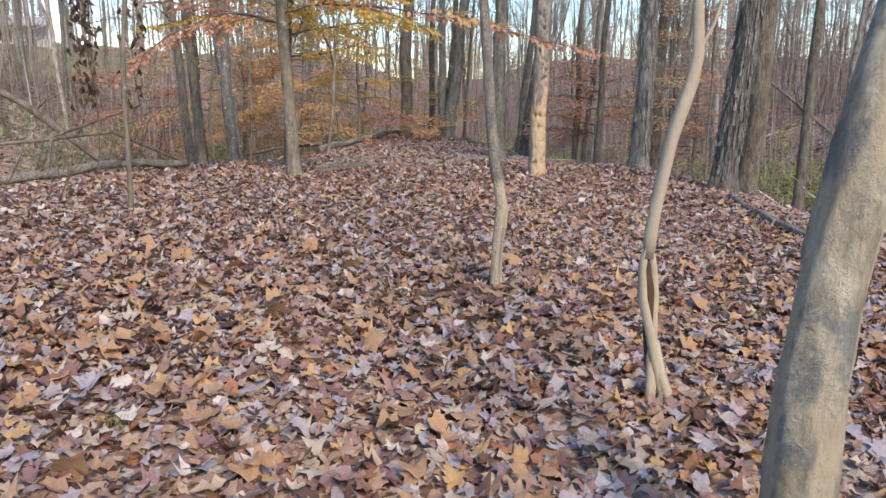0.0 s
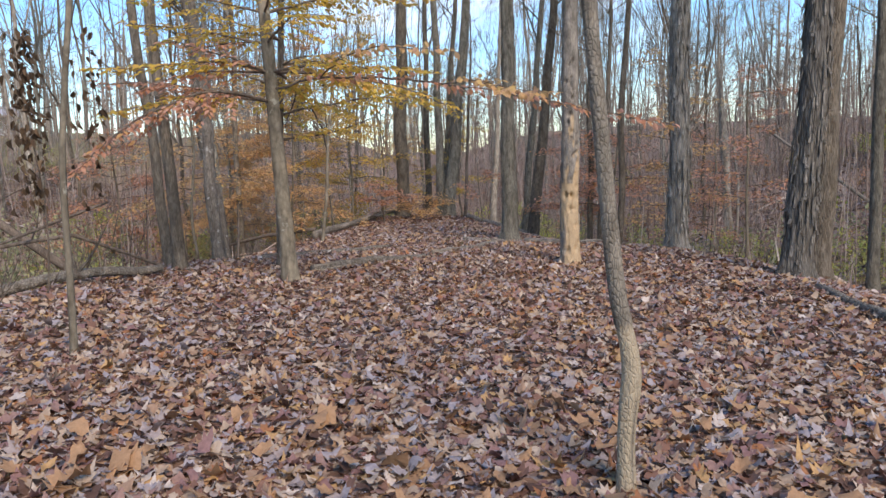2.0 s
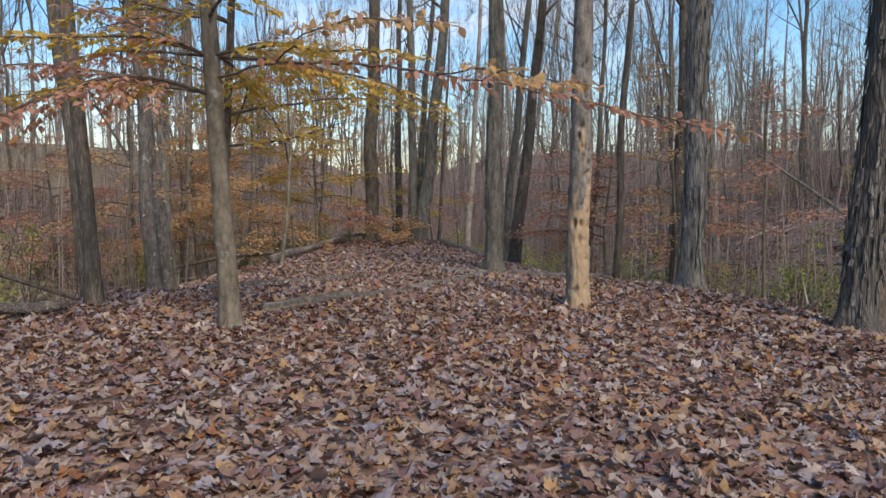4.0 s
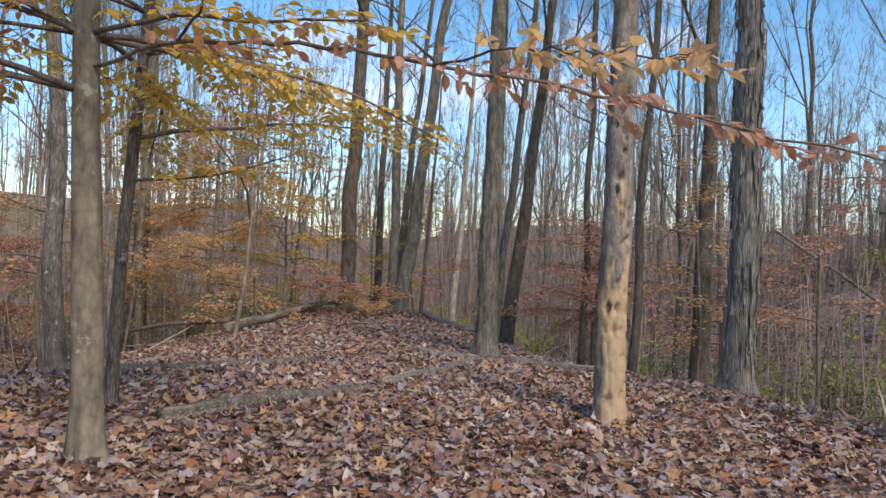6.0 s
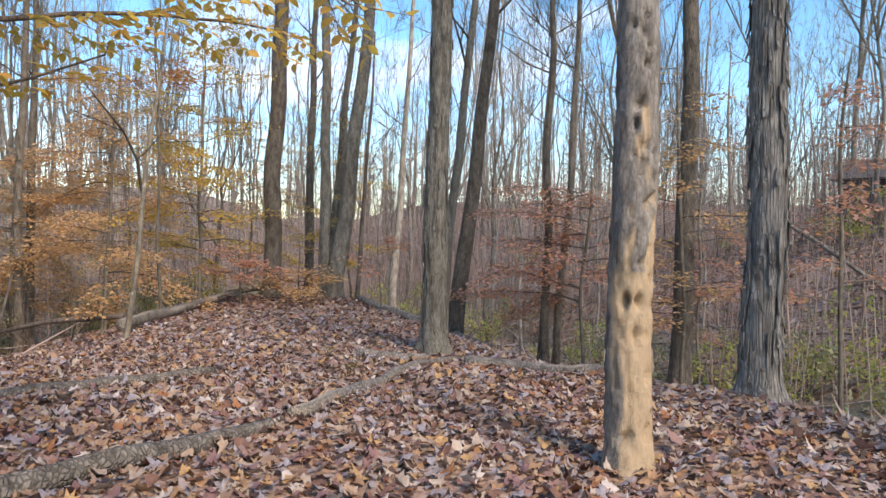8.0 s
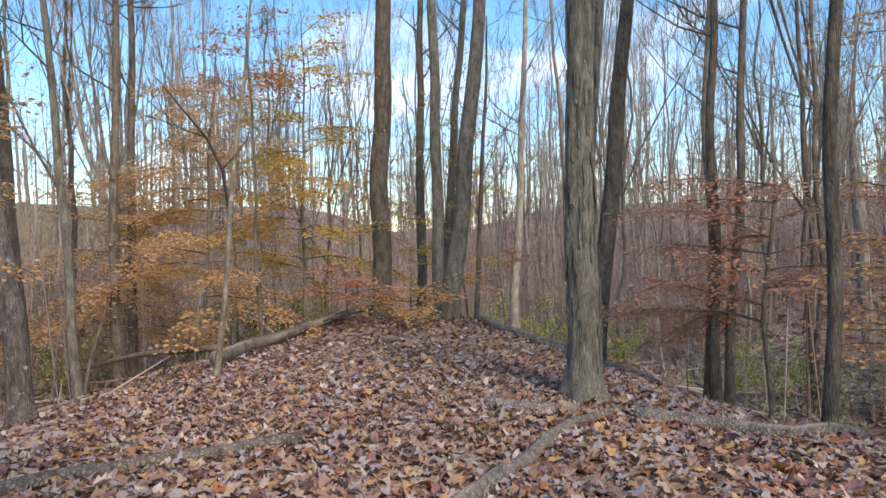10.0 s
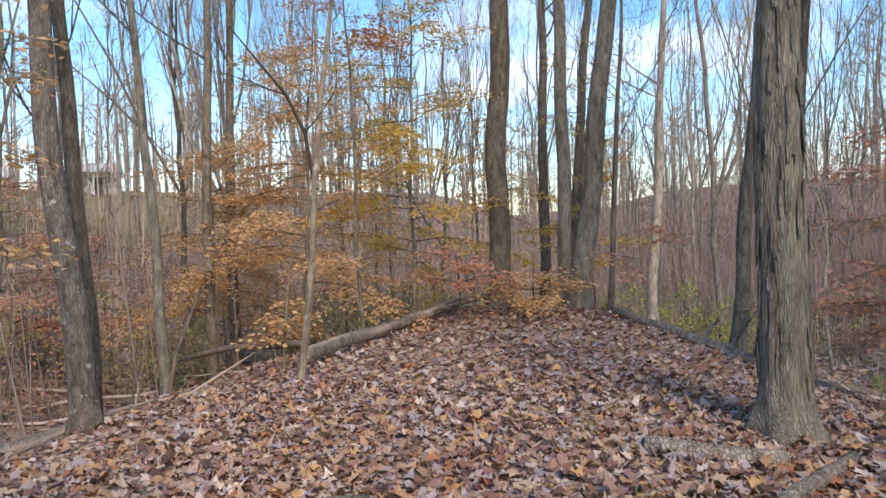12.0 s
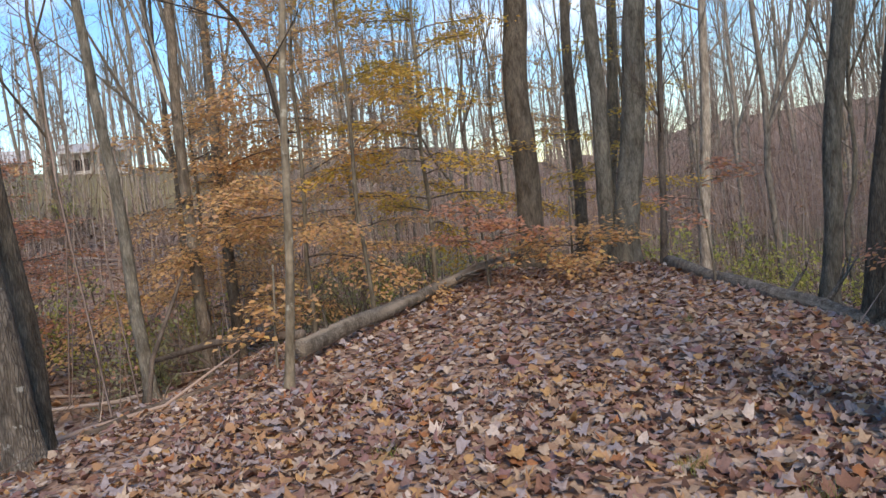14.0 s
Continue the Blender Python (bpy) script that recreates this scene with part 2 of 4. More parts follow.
M_DULL = leaf_material("dull_shrub_leaves", [(0.0, (0.28, 0.34, 0.19)), (0.5, (0.38, 0.40, 0.25)), (1.0, (0.47, 0.49, 0.28))])
M_BRUSH = leaf_material("brushwood_bark", [(0.0, (0.15, 0.11, 0.095)), (0.35, (0.33, 0.265, 0.235)), (0.7, (0.42, 0.345, 0.31)), (1.0, (0.60, 0.54, 0.49))], 0.0, 0.85)
M_CURLED = leaf_material("curled_dead_leaves", [(0.0, (0.06, 0.045, 0.03)), (0.6, (0.12, 0.085, 0.06)), (1.0, (0.20, 0.14, 0.09))], 0.1)


# ---- mesh helpers ----
class Shape:
    """Gathers points and faces of one mesh."""

    def __init__(self):
        self.v, self.f, self.bare = [], [], []

    def tube(self, pts, radii, sides=6, shape=None, cap=True):
        """A tube along pts; shape(k, angle) scales the radius and may return (scale, bareness)."""
        start, n = len(self.v), len(pts)
        pts = [Vector(p) for p in pts]
        side = None
        for k in range(n):
            d = (pts[min(k + 1, n - 1)] - pts[max(k - 1, 0)]).normalized()
            if side is None:
                side = d.cross(Vector((0.0, 1.0, 0.0)))
                if side.length < 0.2:
                    side = d.cross(Vector((1.0, 0.0, 0.0)))
            side = (side - d * side.dot(d)).normalized()
            up = d.cross(side)
            for j in range(sides):
                a = 2 * math.pi * j / sides
                s, bare = 1.0, 0.0
                if shape:
                    s, bare = shape(k, a)
                self.v.append(pts[k] + (side * math.cos(a) + up * math.sin(a)) * (radii[k] * s))
                self.bare.append(bare)
        for k in range(n - 1):
            for j in range(sides):
                a, b = start + k * sides + j, start + k * sides + (j + 1) % sides
                self.f.append((a, b, b + sides, a + sides))
        if cap:
            self.f.append(tuple(range(start + sides - 1, start - 1, -1)))
            self.f.append(tuple(range(start + (n - 1) * sides, start + n * sides)))

    def box(self, x0, x1, y0, y1, z0, z1):
        s = len(self.v)
        self.v += [Vector((x, y, z)) for z in (z0, z1) for x, y in ((x0, y0), (x1, y0), (x1, y1), (x0, y1))]
        self.bare += [0.0] * 8
        self.f += [tuple(s + i for i in q) for q in ((3, 2, 1, 0), (4, 5, 6, 7), (0, 1, 5, 4), (1, 2, 6, 5), (2, 3, 7, 6), (3, 0, 4, 7))]

    def leaf(self, p, out, up, size, width=0.5, fold=0.15, droop=0.1):
        """A pointed oval leaf of six faces from its stalk p along out."""
        s = len(self.v)
        side = out.cross(up).normalized()
        up = side.cross(out).normalized()
        for a, w, h in ((0.0, 0.0, 0.0), (0.3, 0.85, fold), (0.62, 0.9, fold), (1.0, 0.0, -droop)):
            mid = p + out * (a * size) + up * ((-droop * a * a) * size)
            if w:
                self.v += [mid + side * (w * width * size * 0.5) + up * (h * size * 0.5), mid, mid - side * (w * width * size * 0.5) + up * (h * size * 0.5)]
            else:
                self.v.append(mid)
        self.bare += [0.0] * 8
        self.f += [(s, s + 2, s + 1), (s, s + 3, s + 2), (s + 1, s + 2, s + 5, s + 4), (s + 2, s + 3, s + 6, s + 5), (s + 4, s + 5, s + 7), (s + 5, s + 6, s + 7)]

    def small_leaf(self, p, out, up, size, width=0.6):
        """A far leaf: two faces folded along its rib."""
        s = len(self.v)
        side = out.cross(up).normalized() * (width * size * 0.5)
        mid = p + out * (size * 0.45) + up * (size * 0.1)
        self.v += [p, mid + side, p + out * size, mid - side]
        self.bare += [0.0] * 4
        self.f += [(s, s + 1, s + 2), (s, s + 2, s + 3)]

    def blade(self, p, q, w):
        """A fine twig end that tapers to a point."""
        s = len(self.v)
        d = q - p
        side = Vector((d.y, -d.x, 0.3 * d.z)).normalized() * w
        self.v += [p - side, p + side, q]
        self.bare += [0.0] * 3
        self.f.append((s, s + 1, s + 2))

    def twiglet(self, p, d, length, w):
        """A fine bent twig: a flat stretch and a pointed end that turns upward."""
        s = len(self.v)
        side = Vector((d.y, -d.x, 0.3 * d.z)).normalized() * w
        m = p + d * (length * 0.5)
        e = m + (d + Vector((R.uniform(-0.5, 0.5), R.uniform(-0.5, 0.5), 0.55))).normalized() * (length * 0.5)
        self.v += [p - side, p + side, m - side * 0.6, m + side * 0.6, e]
        self.bare += [0.0] * 5
        self.f += [(s, s + 1, s + 3, s + 2), (s + 2, s + 3, s + 4)]

    def mesh(self, name, mat, smooth=True):
        me = bpy.data.meshes.new(name)
        me.from_pydata(self.v, [], self.f)
        if any(self.bare):
            me.attributes.new("bare", "FLOAT", "POINT").data.foreach_set("value", self.bare)
        me.materials.append(mat)
        me.polygons.foreach_set("use_smooth", [smooth] * len(me.polygons))
        me.update()
        return me


def part(name, sh, mat, parent, label="", kind="", smooth=True):
    ob = new(name, sh.mesh(name, mat, smooth))
    ob.parent = parent
    return tagged(ob, label, kind=kind)


def thing(name, at, label, category, group="", kind=""):
    ob = new(name)
    ob.empty_display_size = 0.2
    ob.matrix_world = pose(*at)
    return tagged(ob, label, category, group, kind)


def numpy_mesh(name, verts, tris, mat, smooth=False):
    me = bpy.data.meshes.new(name)
    me.vertices.add(len(verts))
    me.vertices.foreach_set("co", np.ascontiguousarray(verts, np.float32).ravel())
    me.loops.add(tris.size)
    me.loops.foreach_set("vertex_index", np.ascontiguousarray(tris, np.int32).ravel())
    me.polygons.add(len(tris))
    me.polygons.foreach_set("loop_start", np.arange(0, tris.size, tris.shape[1], dtype=np.int32))
    me.polygons.foreach_set("use_smooth", np.full(len(tris), smooth))
    me.materials.append(mat)
    me.update(calc_edges=True)
    return me


def sm(a, b, v):
    t = np.clip((v - a) / (b - a), 0, 1)
    return t * t * (3 - 2 * t)


def height(x, y):
    """Height of the ground: a flat-topped ridge that narrows to a point, a valley round it, rising banks beyond."""
    x, y = np.asarray(x, float), np.asarray(y, float)
    crest = np.interp(y, [-25, 0, 10, 17, 24, 30, 37, 41, 50, 60], [-.1, -.12, -.05, .02, -.18, -.22, .0, -.6, -2.4, -3.2])
    u = x - np.interp(y, [0, 10, 24, 37], [-1.0, -.6, -.4, -1.0])
    w_left = np.interp(y, [0, 15, 24, 30, 37, 46], [6.5, 5.5, 4.2, 3.8, 1.8, .6])
    w_right = np.interp(y, [0, 15, 20, 24, 30, 37, 46], [6.5, 5.7, 4.8, 3.4, 2.4, 1.0, .4])
    left = u < 0
    tilt = -.06 * np.clip(u, -4, 4) * (1 - sm(12, 22, y)) - .012 * np.minimum(np.abs(u), 5) ** 2 * sm(18, 26, y)
    d = np.maximum(0, np.abs(u) - np.where(left, w_left, w_right)) / np.where(left, 10.0, 7.5)
    z = crest + tilt - (3.4 + crest) * (1 - np.exp(-d ** 1.5))
    for side, start, slope, top in ((-x, 10.0, .65, 13.0), (x, 9.0, .7, 13.0 - 8.5 * sm(34, 66, y))):
        s = np.maximum(0, side - start)
        z = z + top * (1 - np.exp(-slope * s * s / (s + 6) / top))
    s = np.maximum(0, y - 62)
    far_rise = sm(-45, -22, x)
    top = 7 + 6 * far_rise
    z = z + top * (1 - np.exp(-(.1 + .16 * far_rise) * s * s / (s + 20) / top))
    return z + .018 * np.sin(2.3 * x + 1.1 * y) + .014 * np.sin(1.7 * y - 3.1 * x + 1) + .01 * np.sin(5.1 * x + 4.3 * y)


def ground_z(x, y):
    return float(height(x, y))


# ---- ground: one sheet to the horizon ----
gx = np.concatenate([-np.geomspace(900, 17, 34), np.arange(-16, 16.01, 0.3), np.geomspace(17, 900, 34)])
gy = np.concatenate([-np.geomspace(900, 9, 26), np.arange(-8, 50.01, 0.3), np.geomspace(51, 1000, 40)])
GX, GY = np.meshgrid(gx, gy)
cells = np.arange((len(gy) - 1) * len(gx)).reshape(len(gy) - 1, len(gx))[:, :-1].ravel()
ground = new("ground", numpy_mesh("ground", np.stack([GX, GY, height(GX, GY) - 0.01], -1).reshape(-1, 3),
                                  np.stack([cells, cells + 1, cells + 1 + len(gx), cells + len(gx)], 1), M_GROUND, True))
tagged(ground, "forest floor ridge covered with dry brown leaves", "ground", kind="structure")

# ---- fallen leaves ----
rng = np.random.default_rng(11)


def leaf_outline(kind):
    """Rim points of a lobed leaf, one long about, stalk end first."""
    if kind == "maple":
        a = np.radians([-90, -48, -24, -4, 18, 44, 70, 90, 110, 136, 162, 184, 204, 228])
        r = np.array([.54, .78, .62, .96, .66, .95, .66, 1.08, .66, .95, .66, .96, .62, .78]) * 0.58
    else:
        a = np.radians([-90, -60, -30, -6, 20, 40, 62, 90, 118, 140, 160, 186, 210, 240])
        r = np.array([1.0, .62, .52, .68, .54, .76, .64, 1.05, .64, .76, .54, .68, .52, .62]) * 0.58
    return np.stack([np.cos(a) * r, np.sin(a) * r], 1)


def litter(x, y, size, rise=0.0, every=1):
    n = len(x)
    kinds = np.stack([leaf_outline("maple"), leaf_outline("oak"), leaf_outline("maple") * [0.85, 1.1], leaf_outline("oak") * [1.25, 0.9]])
    rim = kinds[rng.integers(0, 4, n)][:, ::every]
    m = rim.shape[1]
    rim = rim * (1 + rng.normal(0, 0.15, (n, m, 1)))
    p = np.concatenate([np.zeros((n, 1, 2)), rim], 1)
    q = np.concatenate([p, np.zeros((n, m + 1, 1))], 2)
    curl = rng.normal(0, 0.6, (n, 2)) + [0.1, 0.05]
    q[..., 2] = curl[:, :1] * q[..., 0] ** 2 + curl[:, 1:] * q[..., 1] ** 2 + rng.normal(0, 0.075, (n, m + 1))
    q[..., 2] += rng.normal(0, 0.34, (n, 1)) * np.abs(q[..., 0])
    q *= size[:, None, None]
    yaw, tx, ty = rng.uniform(0, 6.283, n), np.clip(rng.normal(0, 0.21, n), -0.8, 0.8), np.clip(rng.normal(0, 0.21, n), -0.8, 0.8)
    cz, sz = np.cos(yaw)[:, None], np.sin(yaw)[:, None]
    X, Y = q[..., 0] * cz - q[..., 1] * sz, q[..., 0] * sz + q[..., 1] * cz
    Z = q[..., 2] + X * np.tan(tx)[:, None] + Y * np.tan(ty)[:, None]
    lift = rng.uniform(-0.004, 0.05, n) + 0.25 * size * (np.abs(tx) + np.abs(ty)) + rise
    v = np.stack([X + x[:, None], Y + y[:, None], Z + (height(x, y) + lift)[:, None]], -1)
    i = np.arange(m)
    fan = np.stack([np.zeros(m, int), 1 + i, 1 + (i + 1) % m], 1)
    return v.reshape(-1, 3), (fan[None] + (m + 1) * np.arange(n)[:, None, None]).reshape(-1, 3)


def scatter(count, x0, x1, y0, y1, lo, hi):
    x, y = rng.uniform(x0, x1, count), rng.uniform(y0, y1, count)
    return x, y, rng.uniform(lo, hi, count)


near = [scatter(31000, -5, 5, 0.8, 9.5, 0.05, 0.135), scatter(22000, -6, 6, 9.5, 19, 0.06, 0.14), scatter(14500, -5, 4, 19, 27.5, 0.065, 0.15)]
away = [scatter(4500, -9, -5, 3, 12, 0.08, 0.16), scatter(4500, 5, 9, 3, 12, 0.08, 0.16), scatter(5500, -10, -4.9, 12, 28, 0.09, 0.17), scatter(7500, 3.9, 9, 12, 28, 0.09, 0.17),
        scatter(15000, -8, 6, 27.3, 40, 0.09, 0.18), scatter(11000, -30, -9, 8, 60, 0.14, 0.34), scatter(11000, 8, 32, 6, 60, 0.14, 0.34), scatter(6000, -10, 10, 40, 70, 0.16, 0.34)]
for patch, every in ((near, 1), (away, 2)):
    lx, ly, ls = (np.concatenate(c) for c in zip(*patch))
    fallen = new("leaf_litter", numpy_mesh("leaf_litter", *litter(lx, ly, ls, 0.0, every), M_LITTER, True))
    tagged(fallen, "dry curled brown, tan and grey fallen leaves covering the ground", "leaf litter", kind="stuff")
leaf_meshes = []
for k in range(14):
    zero = np.zeros(1)
    v, f = litter(zero, zero, np.array([rng.uniform(0.11, 0.17)]), 0.01)
    v[:, 2] -= height(0, 0)
    leaf_meshes.append(numpy_mesh("leaf", v, f, M_LITTER, True))


# ---- trees ----
R = random.Random(5)


def jitter(s):
    return Vector((R.uniform(-s, s), R.uniform(-s, s), R.uniform(-s, s)))


def twigs(sh, p, d, length, r, depth, sides=4, spread=0.6, lift=0.12, tips=None, fork=3):
    """A branch with forks; collects points and directions along its thin ends in tips."""
    pts, radii, n = [p], [r], (4 if depth > 1 else 3)
    for k in range(n):
        d = (d + jitter(0.16) + Vector((0, 0, lift * 0.5))).normalized()
        p = p + d * (length / n)
        pts.append(p)
        radii.append(max(0.0025, r * (1 - 0.72 * (k + 1) / n)))
        if tips is not None and (depth == 0 or k > 1):
            tips.append((p, d))
    sh.tube(pts, radii, sides, cap=False)
    if depth:
        for k in range(fork):
            i = R.randint(1, n)
            turn = jitter(spread)
            turn.z *= 0.6
            twigs(sh, pts[i], (d + turn + Vector((0, 0, lift))).normalized(), length * R.uniform(0.4, 0.7), radii[i] * 0.75, depth - 1, max(3, sides - 1), spread, lift, tips, fork)


def trunk_line(H, lean=(0, 0), bend=0.12, seed=0, step=0.5, first=0.09, fine_to=0.0):
    """Points up a trunk from just under the ground."""
    hs, h = [-0.15], 0.0
    while h < H:
        hs.append(h)
        h += first if h < fine_to else (0.12 if h < 0.6 else step)
    hs.append(H)
    out = []
    for h in hs:
        g = max(0, h)
        wx, wy = noise.noise((seed * 3.7, 0.2, g * 0.35)), noise.noise((seed * 3.7, 9.2, g * 0.35))
        fade = min(1, g / 2)
        out.append(Vector((lean[0] * h + bend * wx * fade, lean[1] * h + bend * wy * fade, h)))
    return out


def trunk_shape(line, r0, r1, H, flare=0.55, ridges=0.05, seed=0, sides=14, roots=5):
    radii = [(r0 + (r1 - r0) * max(0, p.z) / H) for p in line]

    def shape(k, a):
        h = max(0, line[k].z)
        f = math.exp(-h / 0.22)
        s = 1 + flare * f * (0.7 + 0.5 * math.cos(roots * a + seed)) + ridges * noise.noise((math.cos(a) * 3 + seed, math.sin(a) * 3, h * 1.2)) + ridges * 0.8 * noise.noise((math.cos(a) * 9 + seed, math.sin(a) * 9, h * 1.7))
        return s, 0.0
    return radii, shape


def add_limbs(tree, line, H, radii, mat, z0, z1, count, length, thick, depth=2, lift=0.35, fork=3, name="limb", sides=3, fine=2):
    for k in range(count):
        z = z0 + (z1 - z0) * (k + R.random()) / count
        i = min(range(len(line)), key=lambda q: abs(line[q].z - z))
        a = R.uniform(0, 6.283)
        sh, ends = Shape(), []
        scale = 1 - 0.55 * (z - z0) / max(0.1, z1 - z0)
        twigs(sh, line[i], Vector((math.cos(a), math.sin(a), R.uniform(0.2, 0.9))).normalized(), length * scale * R.uniform(0.7, 1.2), min(thick * scale, radii[i] * 0.6), depth, sides, 0.85, lift, ends, fork)
        for p, d in ends:
            for _ in range(fine):
                sh.twiglet(p, (d + jitter(0.8)).normalized(), length * R.uniform(0.12, 0.36), 0.0035 + 0.0013 * length)
        part(name, sh, mat, tree)


def woodland_tree(x, y, r0, r1, label, mat, lean=(0, 0), H=17.0, sides=16, seed=0, flare=0.55, ridges=0.06, limb_from=0.45, limbs=9, limb_len=3.2, bend=0.14, step=0.45, z=None, group="", category="tree", fork=3):
    tree = thing("tree", (x, y, ground_z(x, y) if z is None else z), label, category, group)
    line = trunk_line(H, lean, bend, seed, step)
    top = r1 * 0.4
    radii, shape = trunk_shape(line, r0, top, H, flare, ridges, seed, sides)
    radii = [r0 + (r1 - r0) * min(1, max(0, p.z) / 5) if p.z < 5 else r1 + (top - r1) * (p.z - 5) / (H - 5) for p in line]
    sh = Shape()
    sh.tube(line, radii, sides, shape)
    part("trunk", sh, mat, tree)
    add_limbs(tree, line, H, radii, mat, H * limb_from, H * 0.98, limbs, limb_len, r1 * 0.34, 2, 0.2, fork)
    return tree, line, radii


def beech_sprays(tree, line, radii, spec, mat_wood, mat_leaf, leaf_size, leaf_step=0.045, droop=-0.05, near_by=False):
    """Level leafy branches. spec: rows of start height, compass angle in degrees, length."""
    for z, ang, length in spec:
        i = min(range(len(line)), key=lambda q: abs(line[q].z - z))
        a = radians(ang)
        sh, lv = Shape(), Shape()
        d = Vector((math.cos(a), math.sin(a), 0.22))
        p, pts = line[i].copy(), [line[i].copy()]
        n = max(6, int(length / 0.16))
        r = min(radii[i] * 0.4, 0.008 + length * 0.006)
        for k in range(n):
            d = (d + jitter(0.10) + Vector((0, 0, droop * 0.6))).normalized()
            p = p + d * (length / n)
            pts.append(p.copy())
        sh.tube(pts, [r * (1 - 0.8 * k / n) + 0.002 for k in range(n + 1)], 5, cap=False)
        for k in range(1, n + 1):
            for sgn in (-1, 1):
                if k < n * 0.18 or R.random() < 0.12:
                    continue
                side = Vector((-d.y, d.x, 0)) * sgn
                td = (side + d * R.uniform(0.5, 1.1) + Vector((0, 0, R.uniform(-0.15, 0.12)))).normalized()
                tl = length * 0.34 * R.uniform(0.4, 1.0) * (1.15 - 0.7 * k / n)
                tp, m = pts[k].copy(), max(2, int(tl / leaf_step))
                tpts = [tp.copy()]
                for q in range(m):
                    td = (td + jitter(0.08) + Vector((0, 0, droop * 0.5))).normalized()
                    tp = tp + td * (tl / m)
                    tpts.append(tp.copy())
                    for s2 in (-1, 1) if near_by else (-1, 1, -1, 1):
                        if R.random() < 0.2:
                            continue
                        o = (Vector((-td.y, td.x, 0)) * s2 + td * 0.7 + Vector((0, 0, R.uniform(-0.5, 0.15)))).normalized()
                        up = (Vector((0, 0, 1)) + jitter(0.6)).normalized()
                        if near_by:
                            lv.leaf(tp + jitter(0.01), o, up, leaf_size * R.uniform(0.7, 1.2), 0.6, R.uniform(0, 0.25), R.uniform(0, 0.3))
                        else:
                            away = jitter(0.22)
                            away.z *= 0.5
                            lv.small_leaf(tp + away, o, up, leaf_size * R.uniform(0.7, 1.25), 0.75)
                sh.tube(tpts, [0.004 * (1 - 0.6 * q / m) for q in range(m + 1)], 3, cap=False)
        limb = part("limb", sh, mat_wood, tree)
        part("leaves", lv, mat_leaf, limb, kind="stuff", smooth=False)


def ring(z0, z1, count, length, seed, arc=(0, 360)):
    q = random.Random(seed)
    return [(z0 + (z1 - z0) * (k + 0.5) / count, q.uniform(*arc), length * q.uniform(0.65, 1.15) * (1.1 - 0.5 * k / count)) for k in range(count)]


# leaning maple beside the start of the walk
def leaning_maple():
    t = thing("maple_tree", (1.13, 2.27, ground_z(1.13, 2.27)), "leaning maple trunk with grey peeling bark and tan patches", "tree")
    line = [Vector((0.06 + 0.0856 * (h - 0.42) + 0.0839 * (min(h, 2.2) - 0.42) * (min(h, 2.2) - 1.32) + 0.14 * max(0, h - 2.2), 0.02 * h, h)) for h in [-0.15] + [0.05 * k for k in range(0, 60)] + [3 + 0.4 * k for k in range(1, 18)]]
    radii = [0.108 - 0.006 * max(0, min(p.z, 8)) for p in line]

    def shape(k, a):
        h = line[k].z
        s = 1 + 0.35 * math.exp(-max(0, h) / 0.12) + 0.05 * noise.noise((math.cos(a) * 2, math.sin(a) * 2, h * 3))
        g = noise.noise((math.cos(a) * 1.7 + 4, math.sin(a) * 1.7, h * 2.2)) + 0.2 * math.cos(a - 2.3)
        bare = min(1.0, max(0.0, (g - 0.05) * 9))
        g2 = noise.noise((math.cos(a) * 4 + 4, math.sin(a) * 4, h * 5))
        return s + 0.11 * (1 - bare) + 0.05 * g2 + 0.04 * noise.noise((math.cos(a) * 9, math.sin(a) * 9, h * 16)), bare * 0.75
    sh = Shape()
    sh.tube(line, radii, 36, shape)
    part("trunk", sh, M_MAPLE, t)
    add_limbs(t, line, 9, radii, M_MAPLE, 4, 9.5, 6, 2.0, 0.03)


